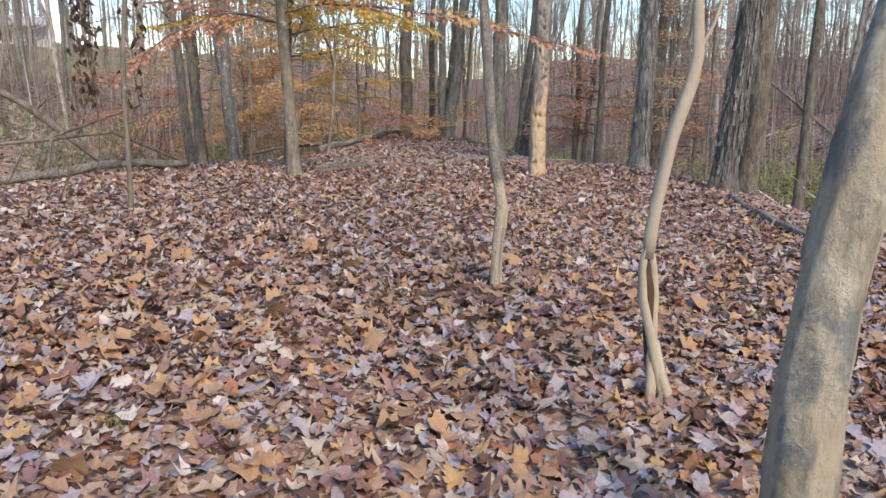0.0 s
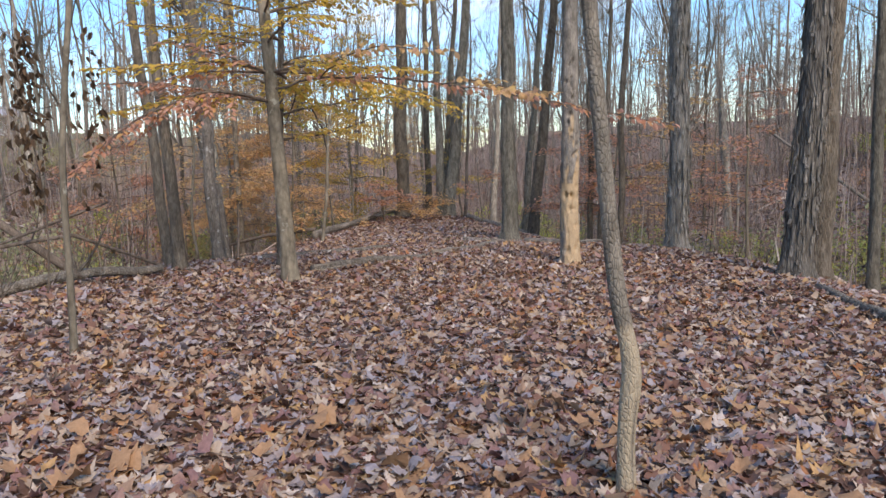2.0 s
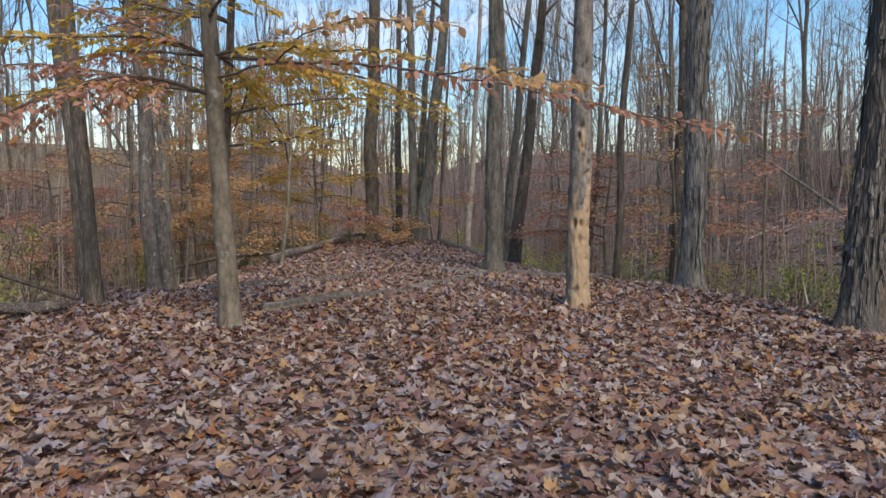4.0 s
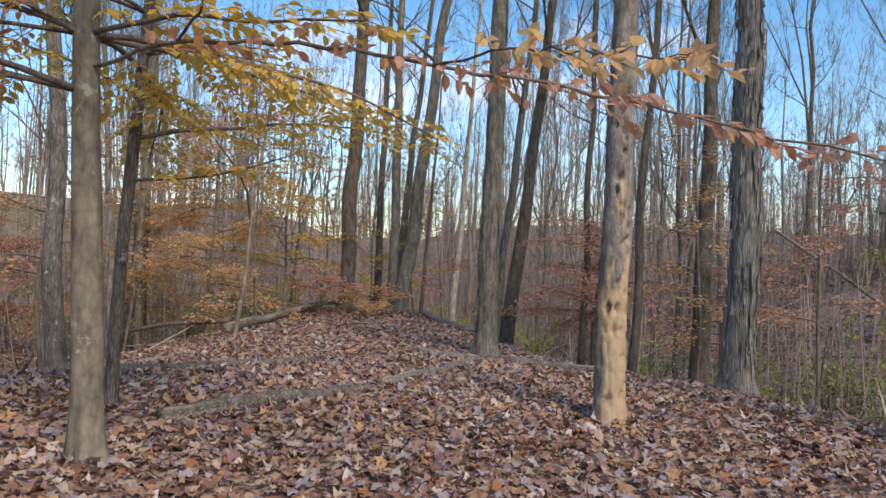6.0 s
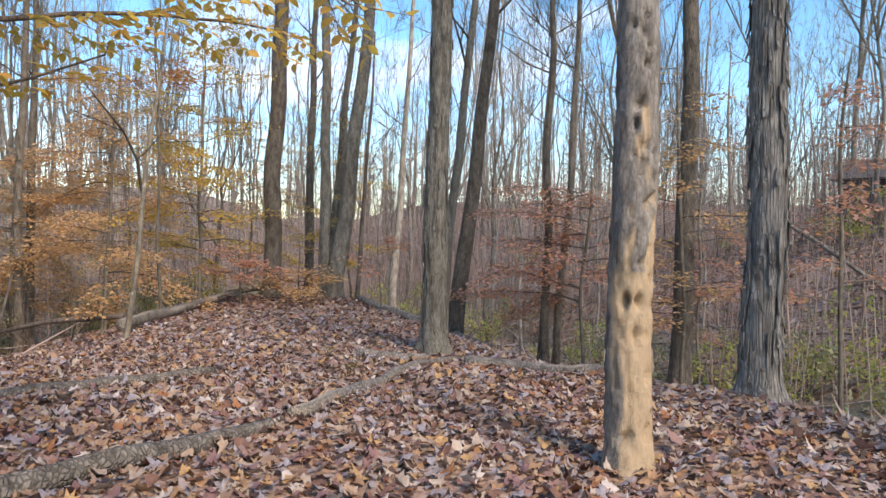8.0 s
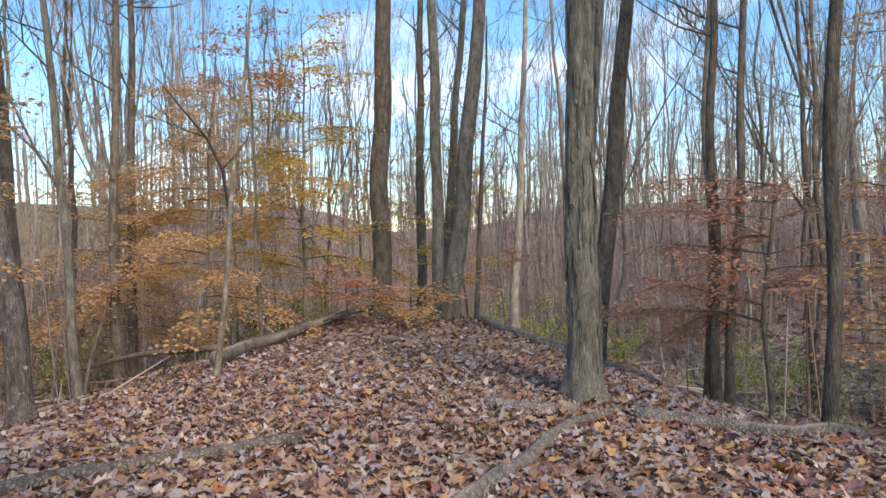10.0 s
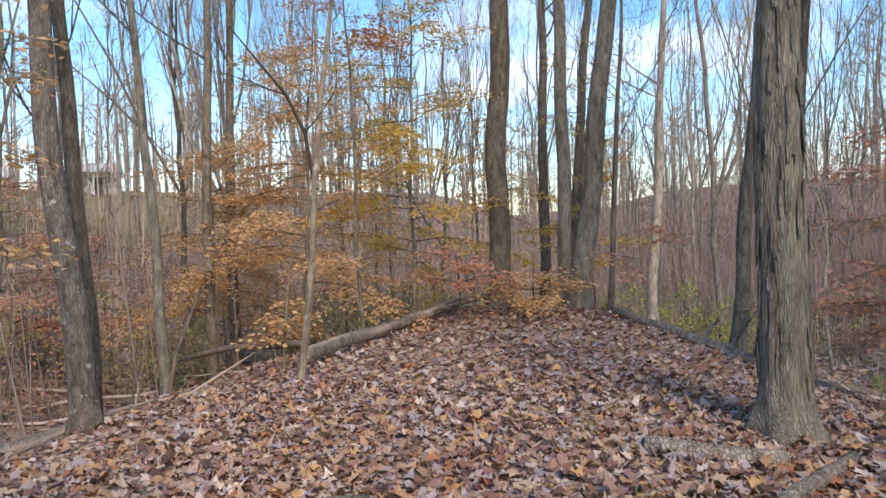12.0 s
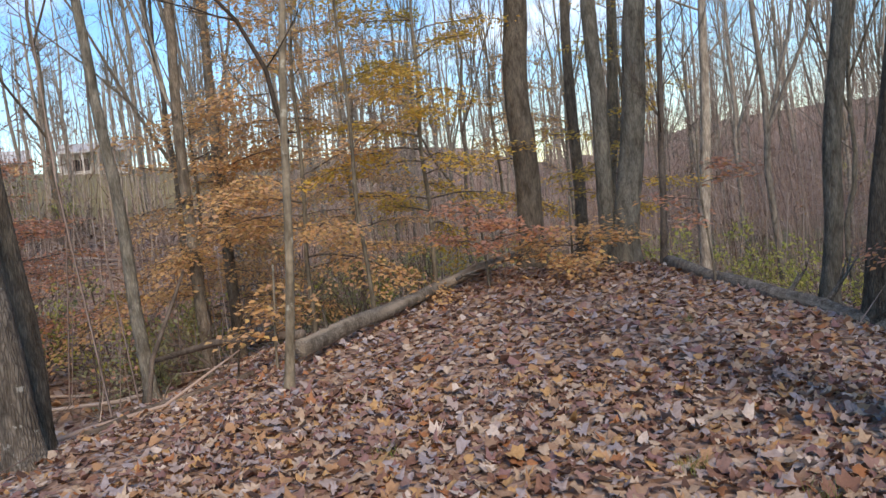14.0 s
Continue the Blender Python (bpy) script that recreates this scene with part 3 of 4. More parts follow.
def dead_sapling():
    x, y = 1.29, 4.15
    t = thing("dead_sapling", (x, y, ground_z(x, y)), "bleached dead sapling with a split hollow base", "tree")
    upper = Shape()
    line = [Vector(p) for p in ((-0.115, 0, 0.86), (-0.105, 0, 1.0), (-0.085, 0, 1.15), (-0.05, 0, 1.35), (-0.015, 0, 1.55), (0.035, 0, 1.72), (0.075, 0, 1.85), (0.10, 0.0, 2.0), (0.09, 0.02, 2.3), (0.06, 0.05, 2.7), (0.1, 0.1, 3.3), (0.05, 0.1, 4.2))]
    upper.tube(line, [0.034, 0.036, 0.036, 0.036, 0.037, 0.038, 0.036, 0.033, 0.028, 0.024, 0.018, 0.008], 14, lambda k, a: (1 + 0.08 * math.sin(3 * a + k), 0))
    twigs(upper, line[7], Vector((0.5, 0.1, 0.8)), 0.5, 0.014, 1)
    part("stem", upper, M_DEADWOOD, t)
    for pts, rad in (([(0.05, 0, -0.1), (0.01, 0, 0.06), (-0.035, -0.01, 0.22), (-0.085, -0.02, 0.42), (-0.135, -0.01, 0.62), (-0.145, 0, 0.80), (-0.125, 0, 0.93)], 0.026),
                     ([(-0.06, 0, -0.1), (-0.055, 0, 0.08), (-0.055, 0.01, 0.25), (-0.065, 0.02, 0.45), (-0.065, 0.02, 0.65), (-0.085, 0.01, 0.82), (-0.105, 0, 0.93)], 0.03),
                     ([(0.07, -0.02, -0.1), (0.04, -0.015, 0.04), (-0.01, -0.01, 0.18), (-0.05, 0.0, 0.36)], 0.026)):
        s = Shape()
        s.tube(pts, [rad * (1.1 - 0.04 * k) for k in range(len(pts))], 10, lambda k, a: (1 + 0.2 * math.sin(2 * a + k * 0.8), 0))
        part("strand", s, M_DEADWOOD, t)
    # solid dark tube between the strands, added for the hollow's shade
    s = Shape()
    s.tube([(-0.05, 0.03, 0.1), (-0.075, 0.03, 0.4), (-0.10, 0.02, 0.7), (-0.115, 0.012, 0.88)], [0.03, 0.038, 0.04, 0.026], 8)
    part("hollow", s, M_HOLLOW_SHADE, t, "dark core standing for the shade inside the hollow")


def mid_sapling():
    x, y = 0.49, 6.63
    t = thing("young_tree", (x, y, ground_z(x, y)), "slender grey sapling with bark rubbed off near the base", "tree")
    line = [Vector((0.0 + 0.045 * math.exp(-((h - 0.75) / 0.3) ** 2) - 0.075 * max(0, h - 0.7), 0.02 * h, h)) for h in [-0.1] + [0.05 * k for k in range(70)] + [3.5 + 0.4 * k for k in range(1, 14)]]
    radii = [(0.072 if h < 0 else max(0.012, 0.046 + 0.012 * math.exp(-((h - 0.62) / 0.28) ** 2) + 0.02 * math.exp(-h / 0.12) - 0.0048 * max(0, h - 1))) for h in (p.z for p in line)]

    def shape(k, a):
        h = line[k].z
        g = noise.noise((math.cos(a) * 1.5, math.sin(a) * 1.5, h * 1.6 + 3)) + (0.6 if h < 1.0 else -0.8) + 0.15 * math.sin(a + 4)
        bare = min(1.0, max(0.0, g * 5))
        return 1 + 0.05 * noise.noise((math.cos(a) * 3, math.sin(a) * 3, h * 4)) + 0.10 * (1 - bare) - 0.12 * bare * max(0, noise.noise((math.cos(a) * 4, math.sin(a) * 4, h * 1.2))), bare * 0.8
    sh = Shape()
    sh.tube(line, radii, 22, shape)
    part("trunk", sh, M_SAPLING, t)
    add_limbs(t, line, 8, radii, M_TWIG, 3.6, 8, 7, 1.8, 0.016)


def snag():
    x, y = 2.15, 16.95
    t = thing("dead_tree", (x, y, ground_z(x, y)), "dead standing tree riddled with woodpecker holes, bark peeling off pale wood", "tree")
    hs = [-0.15] + [0.035 * k for k in range(160)] + [5.6 + 0.35 * k for k in range(1, 18)]
    line = [Vector((0.016 * h + 0.05 * noise.noise((1, 2, h * 0.5)), 0.0, h)) for h in hs]
    radii = [0.175 - 0.009 * max(0, h) for h in hs]
    q = random.Random(3)
    holes = [(q.uniform(0.2, 4.0), q.uniform(0.7, 3.0), q.uniform(0.022, 0.045)) for _ in range(48)]

    def shape(k, a):
        h = max(0, line[k].z)
        g = noise.noise((math.cos(a) * 1.4 + 2, math.sin(a) * 1.4, h * 0.9)) * 0.8 + 0.55 * math.cos(a - 2.0) + (0.35 if h < 1.6 else 0.05) - max(0, h - 1.6) * 0.4
        bare = min(1.0, max(0.0, (g - 0.32 + 0.25 * noise.noise((math.cos(a) * 5 + 7, math.sin(a) * 5, h * 5))) * 9))
        s = 1 + 0.35 * math.exp(-h / 0.15) * (0.8 + 0.4 * math.cos(6 * a)) + 0.14 * (1 - bare) + 0.06 * noise.noise((math.cos(a) * 5, math.sin(a) * 5, h * 3)) + 0.10 * noise.noise((math.cos(a) * 8, math.sin(a) * 8, h * 7)) + 0.08 * noise.noise((math.cos(a) * 15, math.sin(a) * 15, h * 16))
        for hz, ha, hr in holes:
            da = (a - ha) * 0.16
            e = (da * da * 1.4 + (h - hz) ** 2 * 0.6) / (hr * hr)
            if e < 2:
                s -= 0.44 * math.exp(-e * e)
        return s, bare
    sh = Shape()
    sh.tube(line, radii, 44, shape)
    part("trunk", sh, M_SNAG, t)
    add_limbs(t, line, 11, radii, M_SNAG, 6.5, 11, 5, 1.6, 0.03, 1)


def hickory(x, y, r0, r1, lean, label, seed, plates=330, z=None, mat=None, bend=0.14, rag=1.0):
    mat = mat or M_HICKORY
    t, line, radii = woodland_tree(x, y, r0, r1, label, mat, lean, 19, 20, seed, 0.75, 0.10, 0.42, 9, 3.4, bend, z=z)
    sh = Shape()
    q = random.Random(seed)
    for _ in range(plates):
        h, a, ln, wd = q.uniform(0.35, 8.5), q.uniform(0, 6.283), q.uniform(0.16, 0.55), q.uniform(0.022, 0.06)
        i = min(range(len(line)), key=lambda k: abs(line[k].z - h))
        o, r = line[i], radii[i]
        low, up = rag * q.uniform(0.01, 0.06), rag * q.uniform(0.0, 0.035)
        rows = []
        for f, off in ((0, low), (0.35, 0.008), (0.75, 0.006), (1, up)):
            zz = h - ln / 2 + ln * f
            c = Vector((o.x + lean[0] * (zz - o.z), o.y + lean[1] * (zz - o.z), zz))
            w2 = wd * (0.75 if f in (0, 1) else 1) / r / 2
            rows.append([c + Vector((math.cos(a + s * w2), math.sin(a + s * w2), 0)) * (r * 1.05 + off + dd) for dd in (0.005 + 0.009 * rag, 0) for s in (-1, 1)])
        s0 = len(sh.v)
        for row in rows:
            sh.v += row
            sh.bare += [0.0] * 4
        for k in range(3):
            b = s0 + 4 * k
            sh.f += [(b, b + 1, b + 5, b + 4), (b + 1, b + 3, b + 7, b + 5), (b + 3, b + 2, b + 6, b + 7), (b + 2, b, b + 4, b + 6)]
        sh.f += [(s0, s0 + 2, s0 + 3, s0 + 1), (s0 + 12, s0 + 13, s0 + 15, s0 + 14)]
    part("peeling_bark", sh, mat, t, "long loose plates of peeling bark", kind="stuff", smooth=False)


def front_beech():
    """The beech whose yellow branches reach over the way."""
    x, y = -2.85, 14.2
    t, line, radii = woodland_tree(x, y, 0.125, 0.085, "young beech with smooth grey bark and yellow-orange leaves", M_BEECH, (-0.042, 0.0), 11, 18, 4, 0.4, 0.03, 0.55, 5, 1.6, 0.07)
    beech_sprays(t, line, radii, ring(3.0, 6.2, 18, 2.8, 21) + [(2.9, 200, 2.4), (3.1, 330, 2.6), (3.5, 10, 3.0)], M_TWIG, M_YELLOW, 0.10, 0.07, near_by=True)
    beech_sprays(t, line, radii, ring(2.7, 3.9, 4, 2.6, 23, (120, 240)) + [(2.7, 165, 2.9)], M_TWIG, M_PINK, 0.10, 0.075, near_by=True)
    main = [Vector(p) for p in ((-0.12, 0, 3.05), (0.7, -0.55, 3.12), (1.6, -0.95, 3.05), (2.5, -1.1, 2.9), (3.2, -1.35, 2.76), (3.9, -1.6, 2.56), (4.6, -1.85, 2.36), (5.25, -2.1, 2.2))]
    fork = [main[3], Vector((2.9, -1.7, 2.86)), Vector((3.2, -2.2, 2.72)), Vector((3.6, -2.6, 2.58))]
    fork2 = [main[1], Vector((1.1, -1.2, 3.3)), Vector((1.7, -1.7, 3.35)), Vector((2.4, -2.2, 3.2))]
    for pts, r in ((main, 0.016), (fork, 0.009), (fork2, 0.010)):
        sh, lv = Shape(), Shape()
        fine = []
        for a, b in zip(pts, pts[1:]):
            fine += [a.lerp(b, k / 5) + (jitter(0.02) if k else Vector()) for k in range(5)]
        fine.append(pts[-1])
        n = len(fine)
        sh.tube(fine, [r * (1 - 0.8 * k / n) + 0.002 for k in range(n)], 6, cap=False)
        for k in range(4, n, 1):
            d = (fine[k] - fine[k - 1]).normalized()
            for sgn in (-1, 1):
                if R.random() < 0.2:
                    continue
                side = (Vector((-d.y, d.x, 0)) * sgn + d * 0.9).normalized()
                tp, tl = fine[k].copy(), R.uniform(0.15, 0.5)
                tpts = [tp.copy()]
                for q in range(max(2, int(tl / 0.06))):
                    tp = tp + (side + jitter(0.2)) * 0.06
                    tpts.append(tp.copy())
                    o = (side + jitter(0.9) + Vector((0, 0, -0.25))).normalized()
                    lv.leaf(tp, o, (Vector((0, 0, 1)) + jitter(0.6)).normalized(), R.uniform(0.085, 0.135), 0.62, R.uniform(0, 0.2), R.uniform(0, 0.3))
                sh.tube(tpts, [0.003] * len(tpts), 3, cap=False)
        limb = part("limb", sh, M_TWIG, t)
        part("leaves", lv, M_PINK if r > 0.012 else M_ORANGE, limb, "orange and russet leaves", kind="stuff", smooth=False)


def second_beech():
    x, y = -3.45, 16.4
    t, line, radii = woodland_tree(x, y, 0.07, 0.055, "slim grey beech with drooping yellow leaves", M_LICHEN, (0.06, 0), 9, 14, 14, 0.4, 0.05, 0.6, 4, 1.4, 0.1)
    beech_sprays(t, line, radii, ring(2.5, 6.2, 16, 2.3, 22), M_TWIG, M_YELLOW, 0.095, 0.065, near_by=True)


second_beech()
leaning_maple()
dead_sapling()
mid_sapling()
snag()
hickory(5.27, 20.0, 0.235, 0.205, (0.028, 0), "shagbark hickory with long peeling grey bark plates", 7)
hickory(5.75, 15.2, 0.235, 0.21, (0.10, 0.02), "tall hickory with dark shaggy bark and flared roots", 12, mat=M_DARKHICK)
woodland_tree(6.6, 16.1, 0.21, 0.19, "straight tree with finely furrowed brown-grey bark", M_OAK, (0.06, 0), 19, 20, 31)
front_beech()
woodland_tree(7.28, 26.0, 0.23, 0.19, "dark-barked forest tree with an orange sapling beside it", M_OAK, (0.03, 0), 18, 14, 32, z=-1.3)
woodland_tree(-1.85, 37.0, 0.29, 0.28, "large straight oak with dark furrowed bark at the ridge end", M_OAK, (0.03, 0), 22, 20, 33, limb_from=0.5)
# two stems from one root at the ridge end, and a third behind
woodland_tree(-0.07, 36.5, 0.19, 0.165, "grey twin-stemmed tree, the straighter stem", M_GREY, (0.005, 0), 20, 16, 34, bend=0.1)
woodland_tree(0.2, 36.4, 0.29, 0.235, "grey twin-stemmed tree, the leaning thicker stem", M_GREY, (0.135, 0), 20, 18, 35, bend=0.25)
woodland_tree(0.0, 40.0, 0.17, 0.14, "slanting grey forest tree with bare crown", M_GREY, (0.10, 0), 19, 12, 36)
woodland_tree(-0.68, 42.0, 0.19, 0.155, "dark slim forest tree with bare crown", M_OAK, (0.02, 0), 19, 12, 37)
hickory(1.78, 24.6, 0.235, 0.19, (0.015, 0), "tall grey tree with ragged furrowed bark", 38, 200, mat=M_GREY, bend=0.05, rag=0.3)
woodland_tree(3.35, 31.0, 0.23, 0.18, "leaning dark grey tree with olive tint", M_OAK, (0.115, 0), 18, 16, 39, bend=0.08)
woodland_tree(3.3, 33.0, 0.155, 0.135, "greenish grey slim leaning tree", M_GREY, (0.10, 0), 17, 14, 40)
woodland_tree(2.79, 42.0, 0.2, 0.13, "slender pale tree with forked bare crown", M_FAR, (0.06, 0), 18, 12, 41, limb_from=0.3)
woodland_tree(0.99, 36.0, 0.075, 0.06, "thin dark young tree with one long side branch", M_TWIG, (0.06, 0), 9, 10, 42, limb_from=0.3)
woodland_tree(4.95, 28.0, 0.105, 0.085, "slim straight young tree of a clump", M_OAK, (0.01, 0), 14, 10, 43, group="clump of slim trees")
woodland_tree(5.35, 28.4, 0.10, 0.08, "slim young tree of a clump, leaning outwards", M_OAK, (0.065, 0), 14, 10, 44, group="clump of slim trees")
woodland_tree(5.1, 28.9, 0.07, 0.05, "thin young tree of a clump", M_OAK, (0.03, 0), 12, 10, 45, group="clump of slim trees")
woodland_tree(-7.59, 27.5, 0.215, 0.175, "grey tree with pale lichen patches and a worn base", M_LICHEN, (-0.088, 0), 17, 20, 46)
woodland_tree(-8.0, 28.3, 0.14, 0.12, "dark stem close behind a lichened tree", M_OAK, (-0.045, 0), 17, 12, 47)
woodland_tree(-8.74, 32.0, 0.125, 0.095, "slim grey tree on the slope", M_GREY, (-0.055, 0), 16, 12, 48)
woodland_tree(-9.43, 37.0, 0.155, 0.125, "dark straight tree on the slope", M_OAK, (0.01, 0), 18, 12, 49)
woodland_tree(-5.3, 16.3, 0.115, 0.095, "dark leaning slim tree on the ridge edge", M_OAK, (-0.03, 0), 16, 14, 50)
woodland_tree(-6.26, 18.5, 0.115, 0.095, "slim dark tree leaning away from its neighbour", M_OAK, (-0.08, 0), 16, 12, 51)
woodland_tree(-5.9, 21.0, 0.16, 0.12, "pale grey tree with rough bark", M_LICHEN, (-0.045, 0), 15, 14, 52)
woodland_tree(-4.0, 9.4, 0.033, 0.024, "thin pale sapling on the ridge", M_BEECH, (0.055, 0), 6, 10, 53, 0.3, limb_from=0.5, limbs=5, limb_len=1.0)
woodland_tree(4.9, 24.0, 0.10, 0.09, "slim dark tree on the slope", M_OAK, (0.05, 0), 15, 10, 54)
woodland_tree(13.9, 38.0, 0.22, 0.2, "broken pale dead tree in the valley", M_FAR, (-0.05, 0), 8, 12, 55, limbs=2)
woodland_tree(8.2, 17.0, 0.12, 0.10, "slim grey tree below the ridge edge", M_GREY, (0.03, 0), 14, 12, 56)
woodland_tree(-8.63, 34.0, 0.13, 0.11, "dark slim tree on the slope", M_OAK, (0.01, 0), 17, 12, 57)

# forked sapling on the ridge, and beeches that keep their leaves
sap, sap_line, sap_r = woodland_tree(-4.37, 28.2, 0.062, 0.04, "slim forked sapling with a dark side stem", M_BEECH, (0.12, 0), 7.5, 10, 60, 0.3, limb_from=0.45, limbs=5, limb_len=1.2)
side_stem = Shape()
side_stem.tube([(0.36, 0, 3.0), (0.28, 0, 3.4), (0.22, -0.05, 3.9), (-0.05, -0.1, 4.5), (-0.45, -0.1, 5.0), (-0.9, -0.2, 5.6)], [0.036, 0.034, 0.03, 0.024, 0.018, 0.01], 8)
twigs(side_stem, Vector((-0.05, -0.1, 4.5)), Vector((-0.6, 0, 0.3)), 1.2, 0.014, 2)
twigs(side_stem, Vector((0.22, -0.05, 3.9)), Vector((0.7, 0, 0.4)), 1.0, 0.012, 2)
part("side_stem", side_stem, M_BLACK, sap, "almost black side stem")

for bx, by, H, r, lab, mat, spec in (
        (-9.6, 36.0, 7.0, 0.05, "beech sapling with level tiers of orange leaves", M_ORANGE, ring(1.5, 6.2, 27, 3.4, 1)),
        (-6.6, 35.0, 8.5, 0.055, "beech sapling with level tiers of tan-orange leaves", M_ORANGE, ring(1.6, 8.0, 28, 3.3, 2)),
        (-4.2, 37.0, 9.5, 0.06, "tall beech sapling, yellow and golden leaves", M_YELLOW, ring(1.4, 9.0, 34, 3.1, 3)),
        (-2.6, 34.6, 1.5, 0.025, "low beech sapling with russet leaves on the mound", M_PINK, ring(0.7, 1.5, 14, 1.6, 4)),
        (-0.9, 35.0, 1.0, 0.022, "low beech sapling with yellow-orange leaves on the mound", M_ORANGE, ring(0.3, 0.95, 14, 1.5, 5)),
        (0.5, 39.5, 8.0, 0.045, "slim beech sapling with yellow leaves behind the twin tree", M_YELLOW, ring(1.5, 7.8, 26, 1.9, 6)),
        (1.6, 33.5, 2.8, 0.02, "small beech sapling with russet leaves", M_PINK, ring(1.0, 2.2, 6, 1.2, 7)),
        (5.6, 27.2, 4.6, 0.045, "beech sapling with wide tiers of russet leaves", M_PINK, ring(1.6, 4.4, 13, 3.0, 8, (90, 270)) + ring(1.8, 4.2, 7, 2.2, 9)),
        (6.9, 25.2, 7.5, 0.045, "slender beech sapling with orange leaves", M_ORANGE, ring(1.5, 7.0, 18, 1.8, 10)),
        (7.6, 21.5, 6.0, 0.04, "slender beech sapling with sparse russet leaves", M_PINK, ring(2.0, 5.6, 11, 1.7, 11)),
        (-7.2, 23.5, 5.5, 0.045, "beech sapling with orange tiers of leaves", M_ORANGE, ring(1.8, 5.2, 10, 2.3, 12)),
        (-5.4, 30.2, 1.5, 0.02, "small bright orange beech shoot by the log", M_ORANGE, ring(0.4, 1.2, 7, 0.7, 13)),
        (-13.5, 33.0, 6.0, 0.05, "beech sapling with russet leaves on the slope", M_PINK, ring(1.0, 5.8, 26, 3.0, 14)),
        (-11.5, 41.0, 8.0, 0.05, "beech sapling with pale orange leaves deeper in the wood", M_ORANGE, ring(1.0, 7.6, 30, 3.3, 16)),
        (-7.4, 41.5, 11.0, 0.06, "tall slender beech with orange leaves in its top", M_ORANGE, ring(2.0, 10.5, 34, 3.0, 17)),
        (10.5, 31.0, 6.5, 0.05, "beech sapling with russet leaves in the valley", M_PINK, ring(1.5, 6.0, 18, 2.4, 18)),
        (-4.6, 33.0, 8.6, 0.045, "slender beech with red-orange leaves in its crown", M_RUSSET, ring(6.3, 8.5, 12, 1.5, 24)),
        (-3.2, 44.0, 9.5, 0.06, "tall beech sapling with orange leaves", M_ORANGE, ring(4.0, 9.0, 16, 2.8, 15)),
):
    b_tree, b_line, b_r = woodland_tree(bx, by, r, r * 0.7, lab, M_BEECH, (R.uniform(-0.05, 0.05), 0), max(H, 1.6), 9, R.randint(1, 999), 0.3, limb_from=0.7, limbs=2 if H > 3 else 0, limb_len=0.9, bend=0.25, step=0.3, fork=2)
    beech_sprays(b_tree, b_line, b_r, spec, M_TWIG, mat, 0.115 if H < 3 else 0.10, 0.08 if H < 3 else 0.098)


# ---- logs and fallen branches ----
def log(label, ends, r0, r1, seed, stubs=0, sag=0.4, lift=None, wood_end=True, name="log", sides=14, bare_share=-0.25):
    """A fallen trunk over ground points (x, y), or (x, y, z) where it is held up."""
    base = Vector((*ends[0][:2], 0))
    pts = []
    for k in range(len(ends) - 1):
        a, b = ends[k], ends[k + 1]
        m = max(3, int(math.hypot(b[0] - a[0], b[1] - a[1]) / 0.22))
        for q in range(m + (k == len(ends) - 2)):
            f = q / m
            pts.append([a[i] + (b[i] - a[i]) * f if i < len(a) and i < len(b) else None for i in range(3)])
    n = len(pts)
    radii = [r0 + (r1 - r0) * k / (n - 1) for k in range(n)]
    line = []
    for k, (x, y, z) in enumerate(pts):
        zz = z if z is not None else ground_z(x, y) + radii[k] * sag
        line.append(Vector((x + 0.35 * r0 * noise.noise((seed, 0.5, k * 0.21)), y, zz + 0.3 * r0 * noise.noise((seed, 5.5, k * 0.25)))))
    origin = line[0].copy()
    line = [p - origin for p in line]
    t = thing(name, tuple(origin), label, "log" if name == "log" else "branch")

    def shape(k, a):
        s = 1 + 0.10 * noise.noise((math.cos(a) * 2, math.sin(a) * 2, k * 0.3 + seed)) + 0.07 * noise.noise((math.cos(a) * 6, math.sin(a) * 6, k * 0.9 + seed))
        g = noise.noise((math.cos(a) * 1.3, math.sin(a) * 1.3, k * 0.11 + seed * 2)) + bare_share
        return s, min(0.9, max(0.0, g * 5))
    sh = Shape()
    sh.tube(line, radii, sides, shape)
    wood = M_LOG if name == "log" else M_TWIG
    part("stem" if name != "log" else "log_body", sh, wood, t)
    for k in range(stubs):
        i = R.randint(1, n - 2)
        s = Shape()
        a = R.uniform(0.2, 2.9)
        d = (line[i + 1] - line[i]).normalized()
        o = (d.cross(Vector((0, 0, 1))) * math.cos(a) + Vector((0, 0, 1)) * abs(math.sin(a)) + d * R.uniform(-0.3, 0.6)).normalized()
        twigs(s, line[i], o, R.uniform(0.3, 1.3), radii[i] * 0.4, 1, 5)
        part("branch", s, wood, t)
    return t


log("grey bare log half sunk in leaves", [(-2.75, 15.85), (-1.74, 17.0), (-0.75, 18.4)], 0.09, 0.075, 1, 0, 0.95)
log("weathered mossy grey log lying on leaves", [(-0.55, 18.6), (0.1, 20.2), (0.95, 22.0), (2.05, 23.7)], 0.075, 0.055, 2, 0, 1.0)
log("long grey log half buried in leaves", [(-4.6, 20.0), (-2.8, 21.4), (-1.7, 22.0)], 0.09, 0.07, 3, 0, 0.8)
log("short flat log sunk in the leaves", [(0.35, 23.6), (0.9, 23.5), (1.45, 23.45)], 0.11, 0.08, 4, 0, 0.5)
log("flat rotting grey log among leaves", [(2.0, 22.9), (2.6, 22.6), (3.4, 21.9), (4.3, 22.2)], 0.11, 0.09, 5, 0, 0.6)
log("large fallen trunk along the ridge edge, bark partly gone", [(-4.95, 30.0, -0.2), (-3.9, 33.0, -0.05), (-2.75, 36.6, 0.22), (-2.3, 38.2, 0.2)], 0.14, 0.10, 6, 3, bare_share=0.0)
